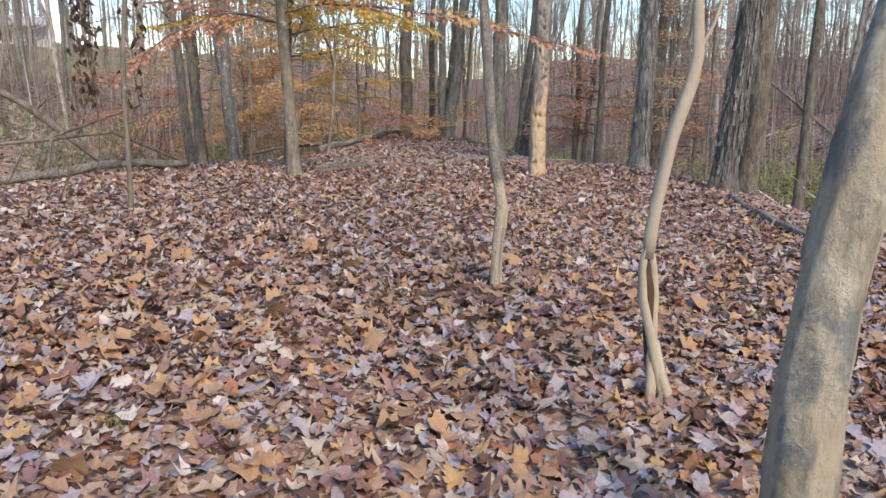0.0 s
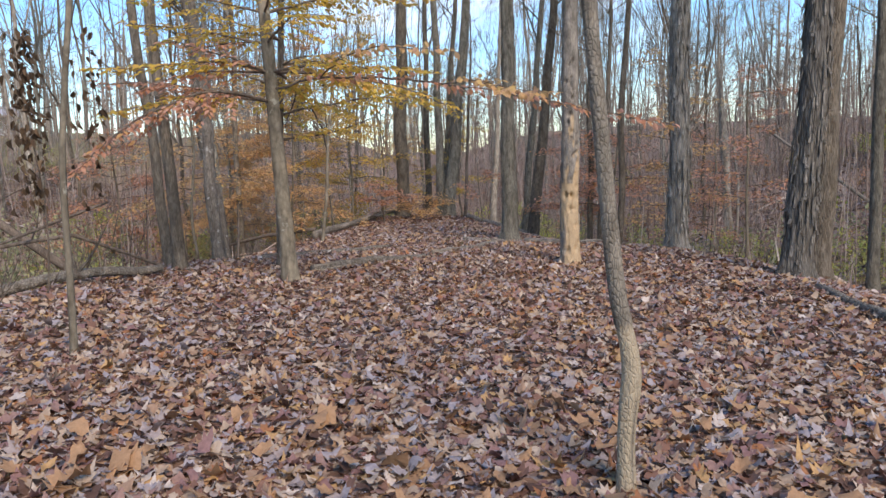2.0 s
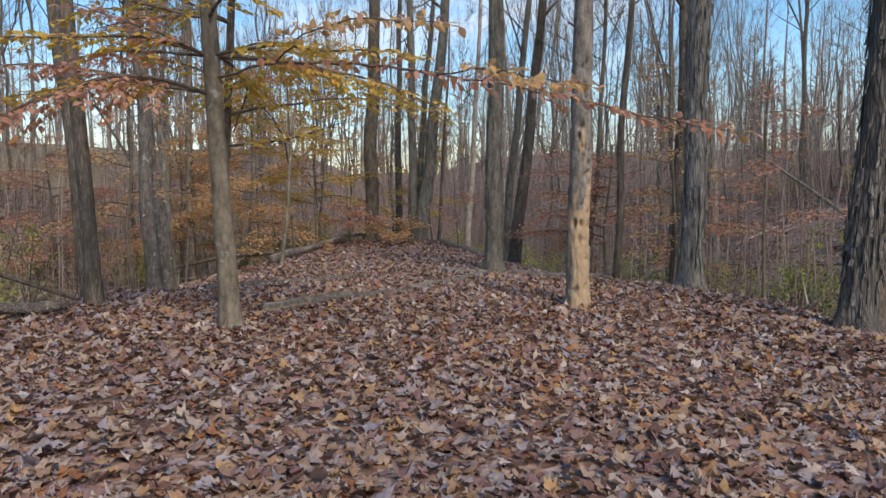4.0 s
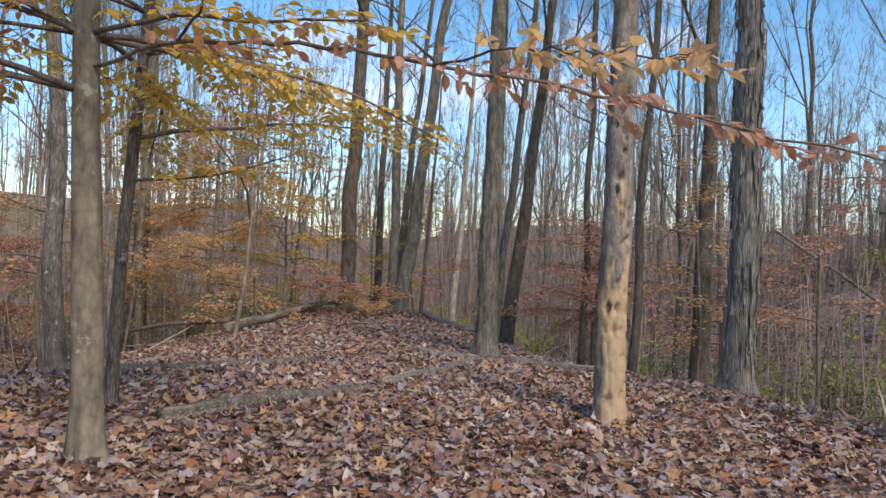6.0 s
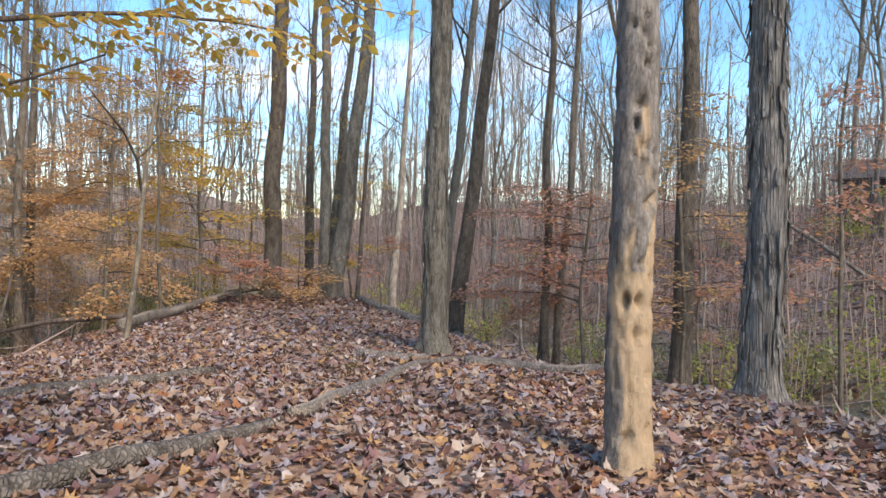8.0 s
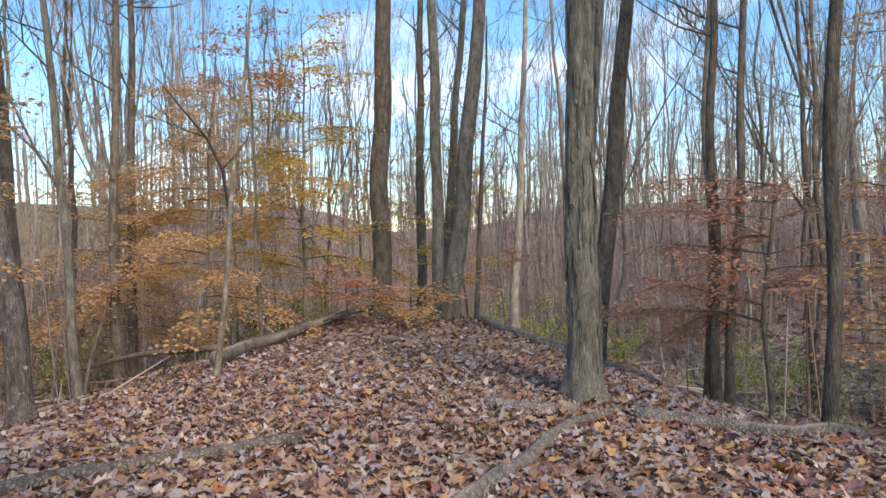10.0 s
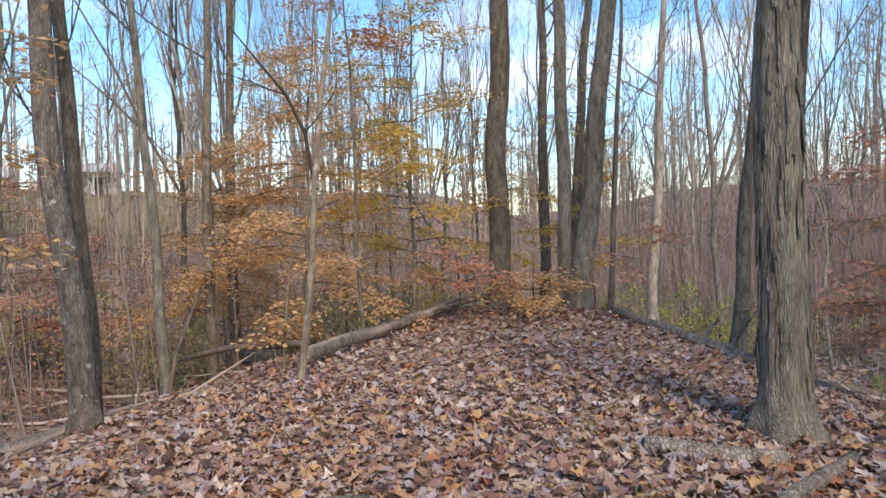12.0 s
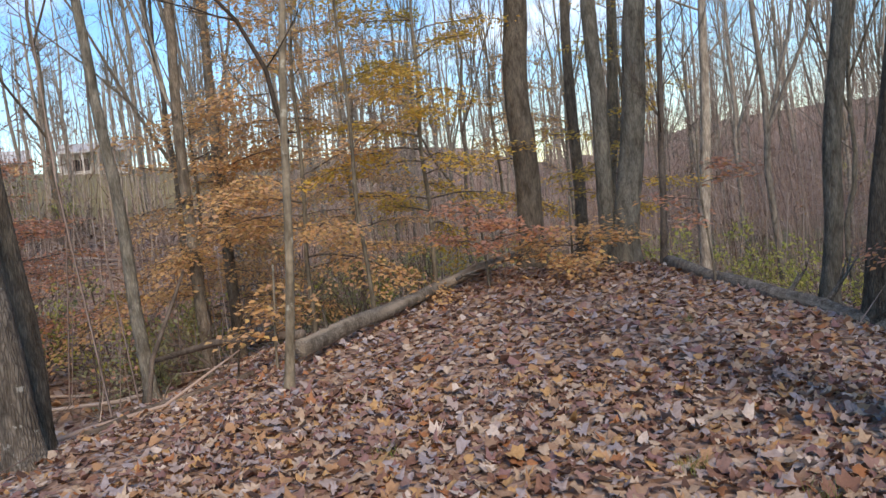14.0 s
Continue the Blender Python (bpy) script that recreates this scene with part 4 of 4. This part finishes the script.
log("long thin fallen branch propped over the slope", [(-9.4, 33.0, -0.85), (-7.1, 31.5, -0.28), (-4.9, 30.1, -0.02)], 0.05, 0.075, 7, 3, name="fallen_branch")
log("fallen pole lying down the slope", [(-7.6, 28.6), (-7.3, 30.0), (-5.9, 30.4)], 0.07, 0.05, 8, 2, 0.8, name="fallen_branch")
log("crooked dark branch leaning off the slope", [(-8.1, 29.3), (-8.0, 31.0, -0.4), (-8.5, 33.2, 0.9)], 0.05, 0.03, 9, 2, name="fallen_branch")
log("dark fallen trunk on the slope", [(1.1, 36.0), (1.9, 33.3), (3.0, 31.2), (4.2, 29.6)], 0.14, 0.10, 10, 3, 1.0)
log("thin fallen branch below a tree", [(2.5, 26.3), (3.4, 27.0), (4.6, 27.2)], 0.04, 0.03, 11, 3, 0.9, name="fallen_branch")
log("thick mossy grey log end below the ridge", [(-9.4, 26.2), (-8.2, 27.0), (-7.75, 27.6)], 0.16, 0.12, 12, 1, 0.7)
log("greying log half buried at the ridge edge", [(4.7, 8.0), (5.1, 11.4), (5.3, 13.6)], 0.09, 0.06, 13, 1, 0.7)
log("dead fallen tree propped above the brush", [(-12.0, 16.5, 3.0), (-9.5, 17.0, 1.55), (-8.0, 17.6, 0.15)], 0.06, 0.09, 14, 4, name="fallen_branch")
log("grey fallen log at the ridge edge", [(-10.5, 12.6), (-7.8, 13.3), (-5.3, 15.4)], 0.12, 0.07, 15, 5, 2.2)
log("bare dead branch arching over the brush", [(-10.2, 13.5), (-8.6, 14.2, 0.75), (-6.9, 15.6, 0.95), (-5.6, 17.6, -0.05)], 0.045, 0.025, 16, 3, name="fallen_branch")
log("forked dead branch among the brush", [(-8.6, 12.5), (-7.6, 14.5, 0.9), (-6.6, 16.4, 1.5)], 0.04, 0.02, 17, 4, name="fallen_branch")
log("pale dead branch on the leaves", [(-6.3, 9.4), (-5.2, 9.9), (-4.5, 10.8)], 0.03, 0.018, 18, 3, 1.2, name="fallen_branch")
log("thin dead stick at the ridge edge", [(4.6, 17.6), (5.6, 16.4, 0.05), (7.2, 14.2)], 0.03, 0.02, 19, 3, 1.0, name="fallen_branch")
log("long dead trunk leaning across the valley", [(13.2, 33.0, 3.3), (13.9, 30.5, 1.9), (15.2, 28.6, 0.2)], 0.045, 0.07, 20, 2)
log("fallen log in the valley", [(8.5, 28.8), (11.5, 29.5), (14.5, 28.5)], 0.14, 0.10, 21, 2, 0.9)
log("fallen branch in the valley", [(5.5, 34.0), (8.0, 35.5, -1.4), (10.0, 39.0)], 0.10, 0.06, 22, 3, 0.9)
log("fallen trunk down in the valley", [(-4.0, 44.0), (-1.5, 42.5), (-0.2, 43.5)], 0.14, 0.09, 23, 3, 0.8)
log("snapped branch near the big grey tree", [(2.5, 25.6), (3.4, 26.0), (4.4, 25.4)], 0.045, 0.03, 24, 2, 0.9, name="fallen_branch")


q = random.Random(41)
for k in range(14):
    x, y, turn = q.uniform(-10.5, -6.2), q.uniform(12.5, 18.5), q.uniform(-0.6, 0.9)
    ln = q.uniform(1.6, 3.4)
    ex, ey = x + ln * math.cos(turn), y + ln * math.sin(turn)
    log("dark dead branch in a brush pile", [(x, y), ((x + ex) / 2, (y + ey) / 2, ground_z(x, y) + q.uniform(0.3, 0.9)), (ex, ey)], 0.035, 0.015, 50 + k, 3, 1.0, name="fallen_branch", sides=8)


# ---- grass tufts between the leaves ----
M_GRASS = leaf_material("grass_blades", [(0.0, (0.14, 0.20, 0.05)), (0.6, (0.24, 0.28, 0.09)), (1.0, (0.38, 0.34, 0.15))], 0.3)
for gx_, gy_, gs in ((-1.62, 3.4, 0.10), (-2.2, 4.6, 0.07), (-2.5, 5.9, 0.11), (-1.9, 5.2, 0.08), (-3.6, 6.4, 0.09), (0.2, 22.2, 0.16), (0.5, 23.9, 0.18), (-0.1, 24.6, 0.13), (1.0, 22.6, 0.1), (-2.3, 25.2, 0.12), (0.6, 29.8, 0.16)):
    g = Shape()
    for k in range(46):
        p = Vector((q.gauss(0, gs * 0.4), q.gauss(0, gs * 0.4), 0.0))
        g.blade(p, p + Vector((q.gauss(0, 0.6), q.gauss(0, 0.6), 1)).normalized() * q.uniform(0.5, 1.2) * gs, 0.004)
    tuft = new("grass_tuft", g.mesh("grass_tuft", M_GRASS, False))
    tuft.matrix_world = pose(gx_, gy_, ground_z(gx_, gy_) + 0.02)
    tagged(tuft, "small tuft of green grass poking through the leaves", "grass", "grass tufts", "stuff")


# ---- hanging curled leaves on a thin vine at the ridge edge ----
vine = thing("withered_vine", (-5.9, 12.6, ground_z(-5.9, 12.6)), "thin stem hung with dark curled dead leaves", "vine")
v_stem, v_leaves = Shape(), Shape()
v_line = [Vector((0.1 * math.sin(h * 1.3), 0.05 * math.cos(h), h)) for h in [0.25 * k for k in range(23)]]
v_stem.tube(v_line, [0.014 - 0.0004 * k for k in range(23)], 6)
for k in range(230):
    h = R.choice([1.6, 2.2, 2.5, 2.9, 3.1, 3.4]) + R.uniform(-0.3, 0.3)
    o = Vector((R.gauss(0, 0.11) + (0.8 if k % 5 == 0 else 0), R.gauss(0, 0.11), h))
    v_leaves.leaf(o, (Vector((0, 0, -1)) + jitter(0.5)).normalized(), (Vector((0, -1, 0)) + jitter(0.8)).normalized(), R.uniform(0.08, 0.15), 0.5, 0.7, 0.5)
for h, dx in ((1.7, 0.3), (2.6, 0.9), (3.2, -0.3)):
    v_stem.tube([Vector((0.05, 0, h)), Vector((dx * 0.6, 0, h + 0.1)), Vector((dx, 0, h))], [0.007, 0.005, 0.003], 4)
stem = part("stem", v_stem, M_TWIG, vine)
part("leaves", v_leaves, M_CURLED, vine, kind="stuff", smooth=False)


# ---- shrubs ----
def shrub(name, label, stems, tall, wide, leaves, leaf_size, mat, seed):
    R.seed(seed)
    t = thing(name, (0, 0, 0), label, "shrub", "undergrowth shrubs")
    sh, lv, tips = Shape(), Shape(), []
    for k in range(stems):
        a = R.uniform(0, 6.283)
        d = Vector((math.cos(a) * wide, math.sin(a) * wide, R.uniform(0.5, 1.3))).normalized()
        twigs(sh, Vector((R.uniform(-.15, .15), R.uniform(-.15, .15), -0.05)), d, tall * R.uniform(0.6, 1.1), 0.012, 2, 3, 0.7, 0.02, tips, 2)
    for p, d in tips:
        for _ in range(2):
            sh.blade(p, p + (d + jitter(0.9)) * R.uniform(0.15, 0.4), 0.006)
    part("thicket", sh, M_TWIG, t, kind="stuff")
    if leaves:
        for k in range(leaves):
            p, d = R.choice(tips)
            o = (d + jitter(1.0)).normalized()
            lv.small_leaf(p + jitter(0.16), o, (Vector((0, 0, 1)) + jitter(0.7)).normalized(), leaf_size * R.uniform(0.6, 1.4), 0.7)
        part("leaves", lv, mat, t, kind="stuff", smooth=False)
    return t


shrubs = [shrub("shrub", "leafy shrub with yellow-green leaves", 7, 1.7, 0.7, 700, 0.105, M_GREEN, 1),
          shrub("shrub", "low spreading shrub with dull green leaves", 8, 1.2, 1.1, 650, 0.10, M_DULL, 2),
          shrub("shrub", "bare purplish brown thicket of thin stems", 12, 1.9, 0.9, 0, 0, None, 3),
          shrub("shrub", "bare thicket with a few russet leaves", 11, 1.6, 1.0, 260, 0.08, M_PINK, 4),
          shrub("shrub", "sprawling shrub with small green leaves", 9, 1.5, 0.9, 700, 0.09, M_GREEN, 5)]
# one bright bush right of the twin tree, then the thicket of the valley
spots = [(0, 4.4, 45.0, 1.25), (4, 5.6, 46.5, 1.1), (0, 9.6, 27.5, 0.8), (4, 10.6, 27.8, 1.1), (0, 12.5, 29.0, 1.2), (1, 9.4, 22.5, 0.8), (0, 8.6, 24.2, 0.55), (0, -14, 34, 1.2), (4, -12, 38.5, 1.3), (1, -10.5, 36, 1.2), (4, -9, 42, 1.3), (1, -6.5, 43.5, 1.3), (4, -4.5, 46, 1.3), (1, -16, 30, 1.3), (4, -15.5, 37, 1.4), (1, -13, 30.5, 1.1), (4, -11, 24, 1.0), (1, -12, 20, 1.2), (4, -13.5, 17, 1.3), (1, -10.5, 16, 1.0), (4, 11.5, 24.5, 1.0), (0, 13.5, 26, 1.1), (4, 10.5, 19.5, 1.0), (0, 12, 17.5, 1.0), (4, 2.6, 49, 1.3), (1, -7.8, 39, 1.2), (4, -6.2, 40.5, 1.1), (1, -5.2, 42.5, 1.2), (1, -9.8, 33.5, 0.9), (4, -11.2, 35, 1.1), (1, -8.4, 44.5, 1.3), (1, -12.6, 28, 1.1), (1, 8.8, 31.5, 1.0), (1, 11.2, 33.5, 1.2), (4, 9.6, 36, 1.1), (1, 13.2, 30.5, 1.2), (0, 6.5, 44, 1.0)]
rs = random.Random(77)
while len(spots) < 172:
    sx, sy = rs.uniform(-34, 34), rs.uniform(2, 78)
    sz = ground_z(sx, sy)
    on_ridge = (abs(sx + 0.5) < np.interp(sy, [0, 15, 24, 37, 44], [9.5, 8.5, 8.0, 4.5, 2.5]))
    if on_ridge or math.hypot(sx, sy - 14) > 62 or sz > 4:
        continue
    kind = rs.choices([0, 1, 2, 3, 4], [2, 3, 4, 2.4, 2.2] if sx < 4 else [0.8, 1.5, 4, 3, 1.2])[0]
    spots.append((kind, sx, sy, rs.uniform(0.7, 1.45)))
used = set()
for kind, sx, sy, sc in spots:
    m = pose(sx, sy, ground_z(sx, sy), 0, 0, rs.uniform(0, 360))
    if kind not in used:
        used.add(kind)
        shrubs[kind].matrix_world = m
        continue
    c = copy_thing(shrubs[kind], m)
    c.scale = (sc, sc, sc * rs.uniform(0.8, 1.1))

# ---- the woods of the valley and the banks ----
R.seed(9)
wood_kinds = []
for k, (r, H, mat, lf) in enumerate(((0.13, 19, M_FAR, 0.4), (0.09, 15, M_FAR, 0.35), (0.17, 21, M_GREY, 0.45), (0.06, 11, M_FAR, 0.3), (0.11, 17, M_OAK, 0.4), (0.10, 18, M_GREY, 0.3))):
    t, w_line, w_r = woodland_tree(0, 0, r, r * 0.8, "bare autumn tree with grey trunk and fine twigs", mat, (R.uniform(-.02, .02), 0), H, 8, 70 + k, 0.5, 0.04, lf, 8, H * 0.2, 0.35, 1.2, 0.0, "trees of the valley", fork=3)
    for _ in range(2 + k % 2):
        sh, f = Shape(), R.uniform(0.28, 0.55)
        i = min(range(len(w_line)), key=lambda q: abs(w_line[q].z - f * H))
        a, ends = R.uniform(0, 6.283), []
        twigs(sh, w_line[i], Vector((math.cos(a) * 0.45, math.sin(a) * 0.45, 1)).normalized(), H * (0.95 - f), w_r[i] * 0.75, 2, 5, 0.5, 0.3, ends, 4)
        for p, d in ends:
            for _ in range(3):
                sh.twiglet(p, (d + jitter(0.8)).normalized(), H * R.uniform(0.04, 0.09), 0.009)
        part("limb", sh, mat, t)
    wood_kinds.append(t)
placed = [(0, -17, 34), (1, -14, 47), (2, -22, 40), (3, 9, 44), (4, 11, 36), (5, 14, 46)]
while len(placed) < 155:
    tx, ty = rs.uniform(-52, 52), rs.uniform(4, 95)
    if abs(tx + 0.5) < np.interp(ty, [0, 15, 24, 37, 44, 60], [11, 11, 10.5, 7, 5, 0]) or math.hypot(tx, ty - 14) > 82:
        continue
    if -60 < tx < -22 and ty > 34 and rs.random() < 0.6:
        continue
    if min(math.hypot(tx - a, ty - b) for _, a, b in placed) < 1.3:
        continue
    placed.append((rs.randint(0, 5), tx, ty))
for k, (kind, tx, ty) in enumerate(placed):
    m = pose(tx, ty, ground_z(tx, ty), rs.uniform(-3, 3), rs.uniform(-3, 3), rs.uniform(0, 360))
    if k < 6:
        wood_kinds[k].matrix_world = m
        continue
    c = copy_thing(wood_kinds[kind], m)
    s = rs.uniform(0.75, 1.2)
    c.scale = (s, s, s * rs.uniform(0.9, 1.1))

far, haze = Shape(), Shape()
for k in range(760):
    a = rs.uniform(-78, 78) if k < 640 else rs.uniform(90, 270)
    d = rs.uniform(58, 140) if k < 640 else rs.uniform(16, 60)
    x, y = d * math.sin(radians(a)), 14 + d * math.cos(radians(a)) - (8 if k >= 640 else 0)
    z, H, r = ground_z(x, y), rs.uniform(10, 19), rs.uniform(0.07, 0.2)
    lx_, ly_ = rs.uniform(-.07, .07), rs.uniform(-.07, .07)
    line = [Vector((x + lx_ * h + rs.uniform(-.2, .2), y + ly_ * h, z + h)) for h in (-0.2, H * 0.3, H * 0.6, H)]
    far.tube(line, [r, r * 0.85, r * 0.6, 0.02], 5, cap=False)
    for _ in range(14):
        f = rs.uniform(0.18, 0.95)
        p = line[0].lerp(line[3], f)
        b = rs.uniform(0, 6.283)
        e = p + Vector((math.cos(b), math.sin(b), rs.uniform(0.1, 1.1))) * (H * 0.17 * (1.25 - f))
        far.tube([p, e], [r * 0.3, r * 0.12], 3, cap=False)
        for _ in range(10):
            s = p.lerp(e, rs.uniform(0.2, 1))
            haze.blade(s, s + Vector((rs.uniform(-1, 1), rs.uniform(-1, 1), rs.uniform(-0.5, 0.9))) * (H * 0.09), 0.016 + d * 0.00012)
for k in range(15000):
    a, d = rs.uniform(-72, 72), rs.uniform(36, 130)
    x, y = d * math.sin(radians(a)), 14 + d * math.cos(radians(a))
    if abs(x + 0.5) < np.interp(y, [0, 44, 60], [11, 6, 0]) or (x < -24 and y > 50 and rs.random() < 0.85):
        continue
    H, p = rs.uniform(1.5, 5) if k % 3 == 0 else rs.uniform(4, 13), Vector((x, y, ground_z(x, y)))
    top = p + Vector((rs.uniform(-.25, .25) * H, rs.uniform(-.2, .2) * H, H))
    haze.blade(p, top, 0.018 + d * 0.0003)
    for _ in range(10):
        s = p.lerp(top, rs.uniform(0.1, 0.95))
        haze.blade(s, s + Vector((rs.uniform(-1, 1), rs.uniform(-1, 1), rs.uniform(-0.35, 0.7))) * (0.6 + 0.13 * H), 0.009 + d * 0.0002)
tagged(new("far_thicket", haze.mesh("far_thicket", M_BRUSH)), "pale brown twiggy thicket in the distance", "woods", kind="stuff")
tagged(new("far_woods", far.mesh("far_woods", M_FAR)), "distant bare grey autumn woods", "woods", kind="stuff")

# dead sticks and fallen branches strewn over the valley floor
sticks = Shape()
for k in range(1500):
    x, y = rs.uniform(-30, 30), rs.uniform(6, 66)
    if abs(x + 0.5) < np.interp(y, [0, 15, 24, 37, 44, 60], [8.5, 8.0, 7.5, 4.5, 2.5, 0]):
        continue
    b, ln, r = rs.uniform(0, 6.283), rs.uniform(0.8, 4.5), rs.uniform(0.015, 0.06)
    pts = []
    for f in (0, 0.35, 0.7, 1):
        px, py = x + math.cos(b) * ln * f + rs.uniform(-.1, .1) * ln * 0.4, y + math.sin(b) * ln * f
        pts.append(Vector((px, py, ground_z(px, py) + r + (rs.uniform(0, 0.5) if k % 3 == 0 else 0.02) * f)))
    sticks.tube(pts, [r, r * 0.9, r * 0.7, r * 0.3], 5)
    for _ in range(3):
        p = pts[1].lerp(pts[3], rs.random())
        sticks.blade(p, p + Vector((rs.uniform(-1, 1), rs.uniform(-1, 1), rs.uniform(0.1, 0.9))) * (ln * 0.25), r * 0.35)
tagged(new("fallen_sticks", sticks.mesh("fallen_sticks", M_BRUSH)), "dead sticks and branches strewn over the valley floor", "deadwood", kind="stuff")


# ---- thin young growth between the trees ----
growth, growth_leaves = Shape(), Shape()
count = 0
while count < 6500:
    x, y = rs.uniform(-45, 45), rs.uniform(3, 92)
    if abs(x + 0.5) < np.interp(y, [0, 15, 24, 37, 44, 60], [10, 9.5, 9, 5.5, 3.5, 0]) or math.hypot(x, y - 14) > 80 or (x < -30 and y > 60 and rs.random() < 0.85):
        continue
    if noise.noise((x * 0.09, y * 0.09, 3.0)) < -0.12:
        continue
    count += 1
    z, H = ground_z(x, y), rs.choice((1.2, 1.8, 2.5, 3.5, 5.0, 7.0)) * rs.uniform(0.7, 1.2)
    dist = math.hypot(x, y - 12)
    w = 0.004 + 0.0022 * H + dist * 0.00007
    foot, bend = Vector((x, y, z - 0.05)), Vector((rs.uniform(-.14, .14), rs.uniform(-.14, .14), 1))
    growth.tube([foot, foot + bend * (H * 0.5)], [w * 1.1, w * 0.7], 3, cap=False)
    tip = foot + bend * (H * 0.5) + Vector((rs.uniform(-.2, .2), rs.uniform(-.2, .2), 1)) * (H * 0.5)
    growth.blade(foot + bend * (H * 0.5), tip, w * 0.8)
    for q in range(9):
        p = foot.lerp(tip, rs.uniform(0.15, 0.95))
        e = p + Vector((rs.uniform(-1, 1), rs.uniform(-1, 1), rs.uniform(-0.2, 0.6))) * rs.uniform(0.25, 0.9) * (0.6 + H * 0.1)
        growth.blade(p, e, w * 0.45)
        if count % 10 < 3:
            for _ in range(3):
                s = p.lerp(e, rs.uniform(0.3, 1)) + Vector((rs.uniform(-.1, .1), rs.uniform(-.1, .1), rs.uniform(-.08, .05)))
                growth_leaves.small_leaf(s, Vector((rs.uniform(-1, 1), rs.uniform(-1, 1), rs.uniform(-.5, .2))).normalized(), Vector((rs.uniform(-.4, .4), rs.uniform(-.4, .4), 1)).normalized(), rs.uniform(0.06, 0.12), 0.7)
M_GROWTH = leaf_material("sparse_undergrowth_leaves", [(0.0, (0.42, 0.22, 0.13)), (0.3, (0.46, 0.30, 0.14)), (0.6, (0.34, 0.24, 0.18)), (0.8, (0.26, 0.27, 0.10)), (1.0, (0.36, 0.36, 0.13))])
tagged(new("young_growth", growth.mesh("young_growth", M_BRUSH)), "dense thin bare saplings and twigs between the trees", "undergrowth", kind="stuff")
tagged(new("undergrowth_foliage", growth_leaves.mesh("undergrowth_foliage", M_GROWTH, False)), "sparse tan, russet and green undergrowth leaves", "undergrowth", kind="stuff")


# ---- houses on the banks ----
M_SIDING = plain("tan_siding", (0.50, 0.32, 0.16), (0.60, 0.42, 0.24), 6)
M_WHITE = plain("white_paint", (0.70, 0.70, 0.70), (0.82, 0.82, 0.82), 10)
M_ROOF = plain("pale_roof", (0.50, 0.52, 0.56), (0.66, 0.68, 0.72), 12)
M_DARK = plain("dark_opening", (0.03, 0.03, 0.035), (0.06, 0.06, 0.07), 5, 0.3)
M_BROWN = plain("brown_shingles", (0.10, 0.085, 0.075), (0.19, 0.165, 0.15), 14)


def house(label, x, y, z, turn, wide, deep, tall, wall_mat, roof_mat, windows, post_count=0):
    h = new("house")
    h.matrix_world = pose(x, y, z, 0, 0, turn)
    tagged(h, label, "house")
    w = Shape()
    w.box(-wide / 2, wide / 2, 0, deep, -2.5, tall)
    part("wall", w, wall_mat, h, smooth=False)
    r = Shape()
    s = 0.5
    r.v = [Vector(p) for p in ((-wide / 2 - s, -s, tall - 0.05), (wide / 2 + s, -s, tall - 0.05), (wide / 2 + s, deep + s, tall - 0.05), (-wide / 2 - s, deep + s, tall - 0.05), (-wide / 2 - s, deep / 2, tall + deep * 0.24), (wide / 2 + s, deep / 2, tall + deep * 0.24))]
    r.bare = [0.0] * 6
    r.f = [(3, 2, 1, 0), (0, 1, 5, 4), (2, 3, 4, 5), (1, 2, 5), (3, 0, 4)]
    part("roof", r, roof_mat, h, smooth=False)
    for wx, wz, ww, wh in windows:
        f = Shape()
        f.box(wx - ww / 2 - 0.08, wx + ww / 2 + 0.08, -0.06, -0.003, wz - 0.08, wz + wh + 0.08)
        win = part("window", f, M_WHITE, h, smooth=False)
        g = Shape()
        g.box(wx - ww / 2, wx + ww / 2, -0.075, -0.064, wz, wz + wh)
        part("pane", g, M_DARK, win, smooth=False)
    for k in range(post_count):
        f = Shape()
        px = -wide / 2 + wide * k / (post_count - 1)
        f.box(px - 0.08, px + 0.08, -1.9, -1.74, -2.0, tall - 0.1)
        part("post", f, M_WHITE, h, smooth=False)
    if post_count:
        f = Shape()
        f.box(-wide / 2 - 0.3, wide / 2 + 0.3, -2.1, -0.08, tall - 0.1, tall + 0.08)
        part("porch_roof", f, roof_mat, h, smooth=False)


house("tan-sided low house with a pale roof among trees", -66.0, 91.0, 8.6, 38, 11.0, 8.0, 2.5, M_SIDING, M_ROOF, [(-2.5, 0.9, 1.4, 1.0), (1.0, 0.9, 1.4, 1.0), (3.2, 0.0, 0.9, 2.0)])
house("white house with a porch and pale roof", -50.5, 91.0, 8.4, 30, 6.5, 6.0, 2.4, M_WHITE, M_ROOF, [(-1.6, 0.6, 1.8, 1.2), (1.4, 0.0, 1.0, 1.9)], 4)
house("low brown-roofed cabin on the wooded bank", 29.5, 44.5, 4.3, -50, 6.5, 5.0, 1.2, M_BROWN, M_BROWN, [(-1.0, 0.4, 1.2, 0.7)])

# ---- single leaves beside the way ----
for k in range(300):
    x, y = rng.uniform(-3.2, 3.2), rng.uniform(1.6, 8.0)
    ob = new("leaf", leaf_meshes[k % 14])
    ob.parent = ground
    ob.matrix_world = pose(x, y, ground_z(x, y) + 0.035, rng.uniform(-12, 12), rng.uniform(-12, 12), rng.uniform(0, 360))
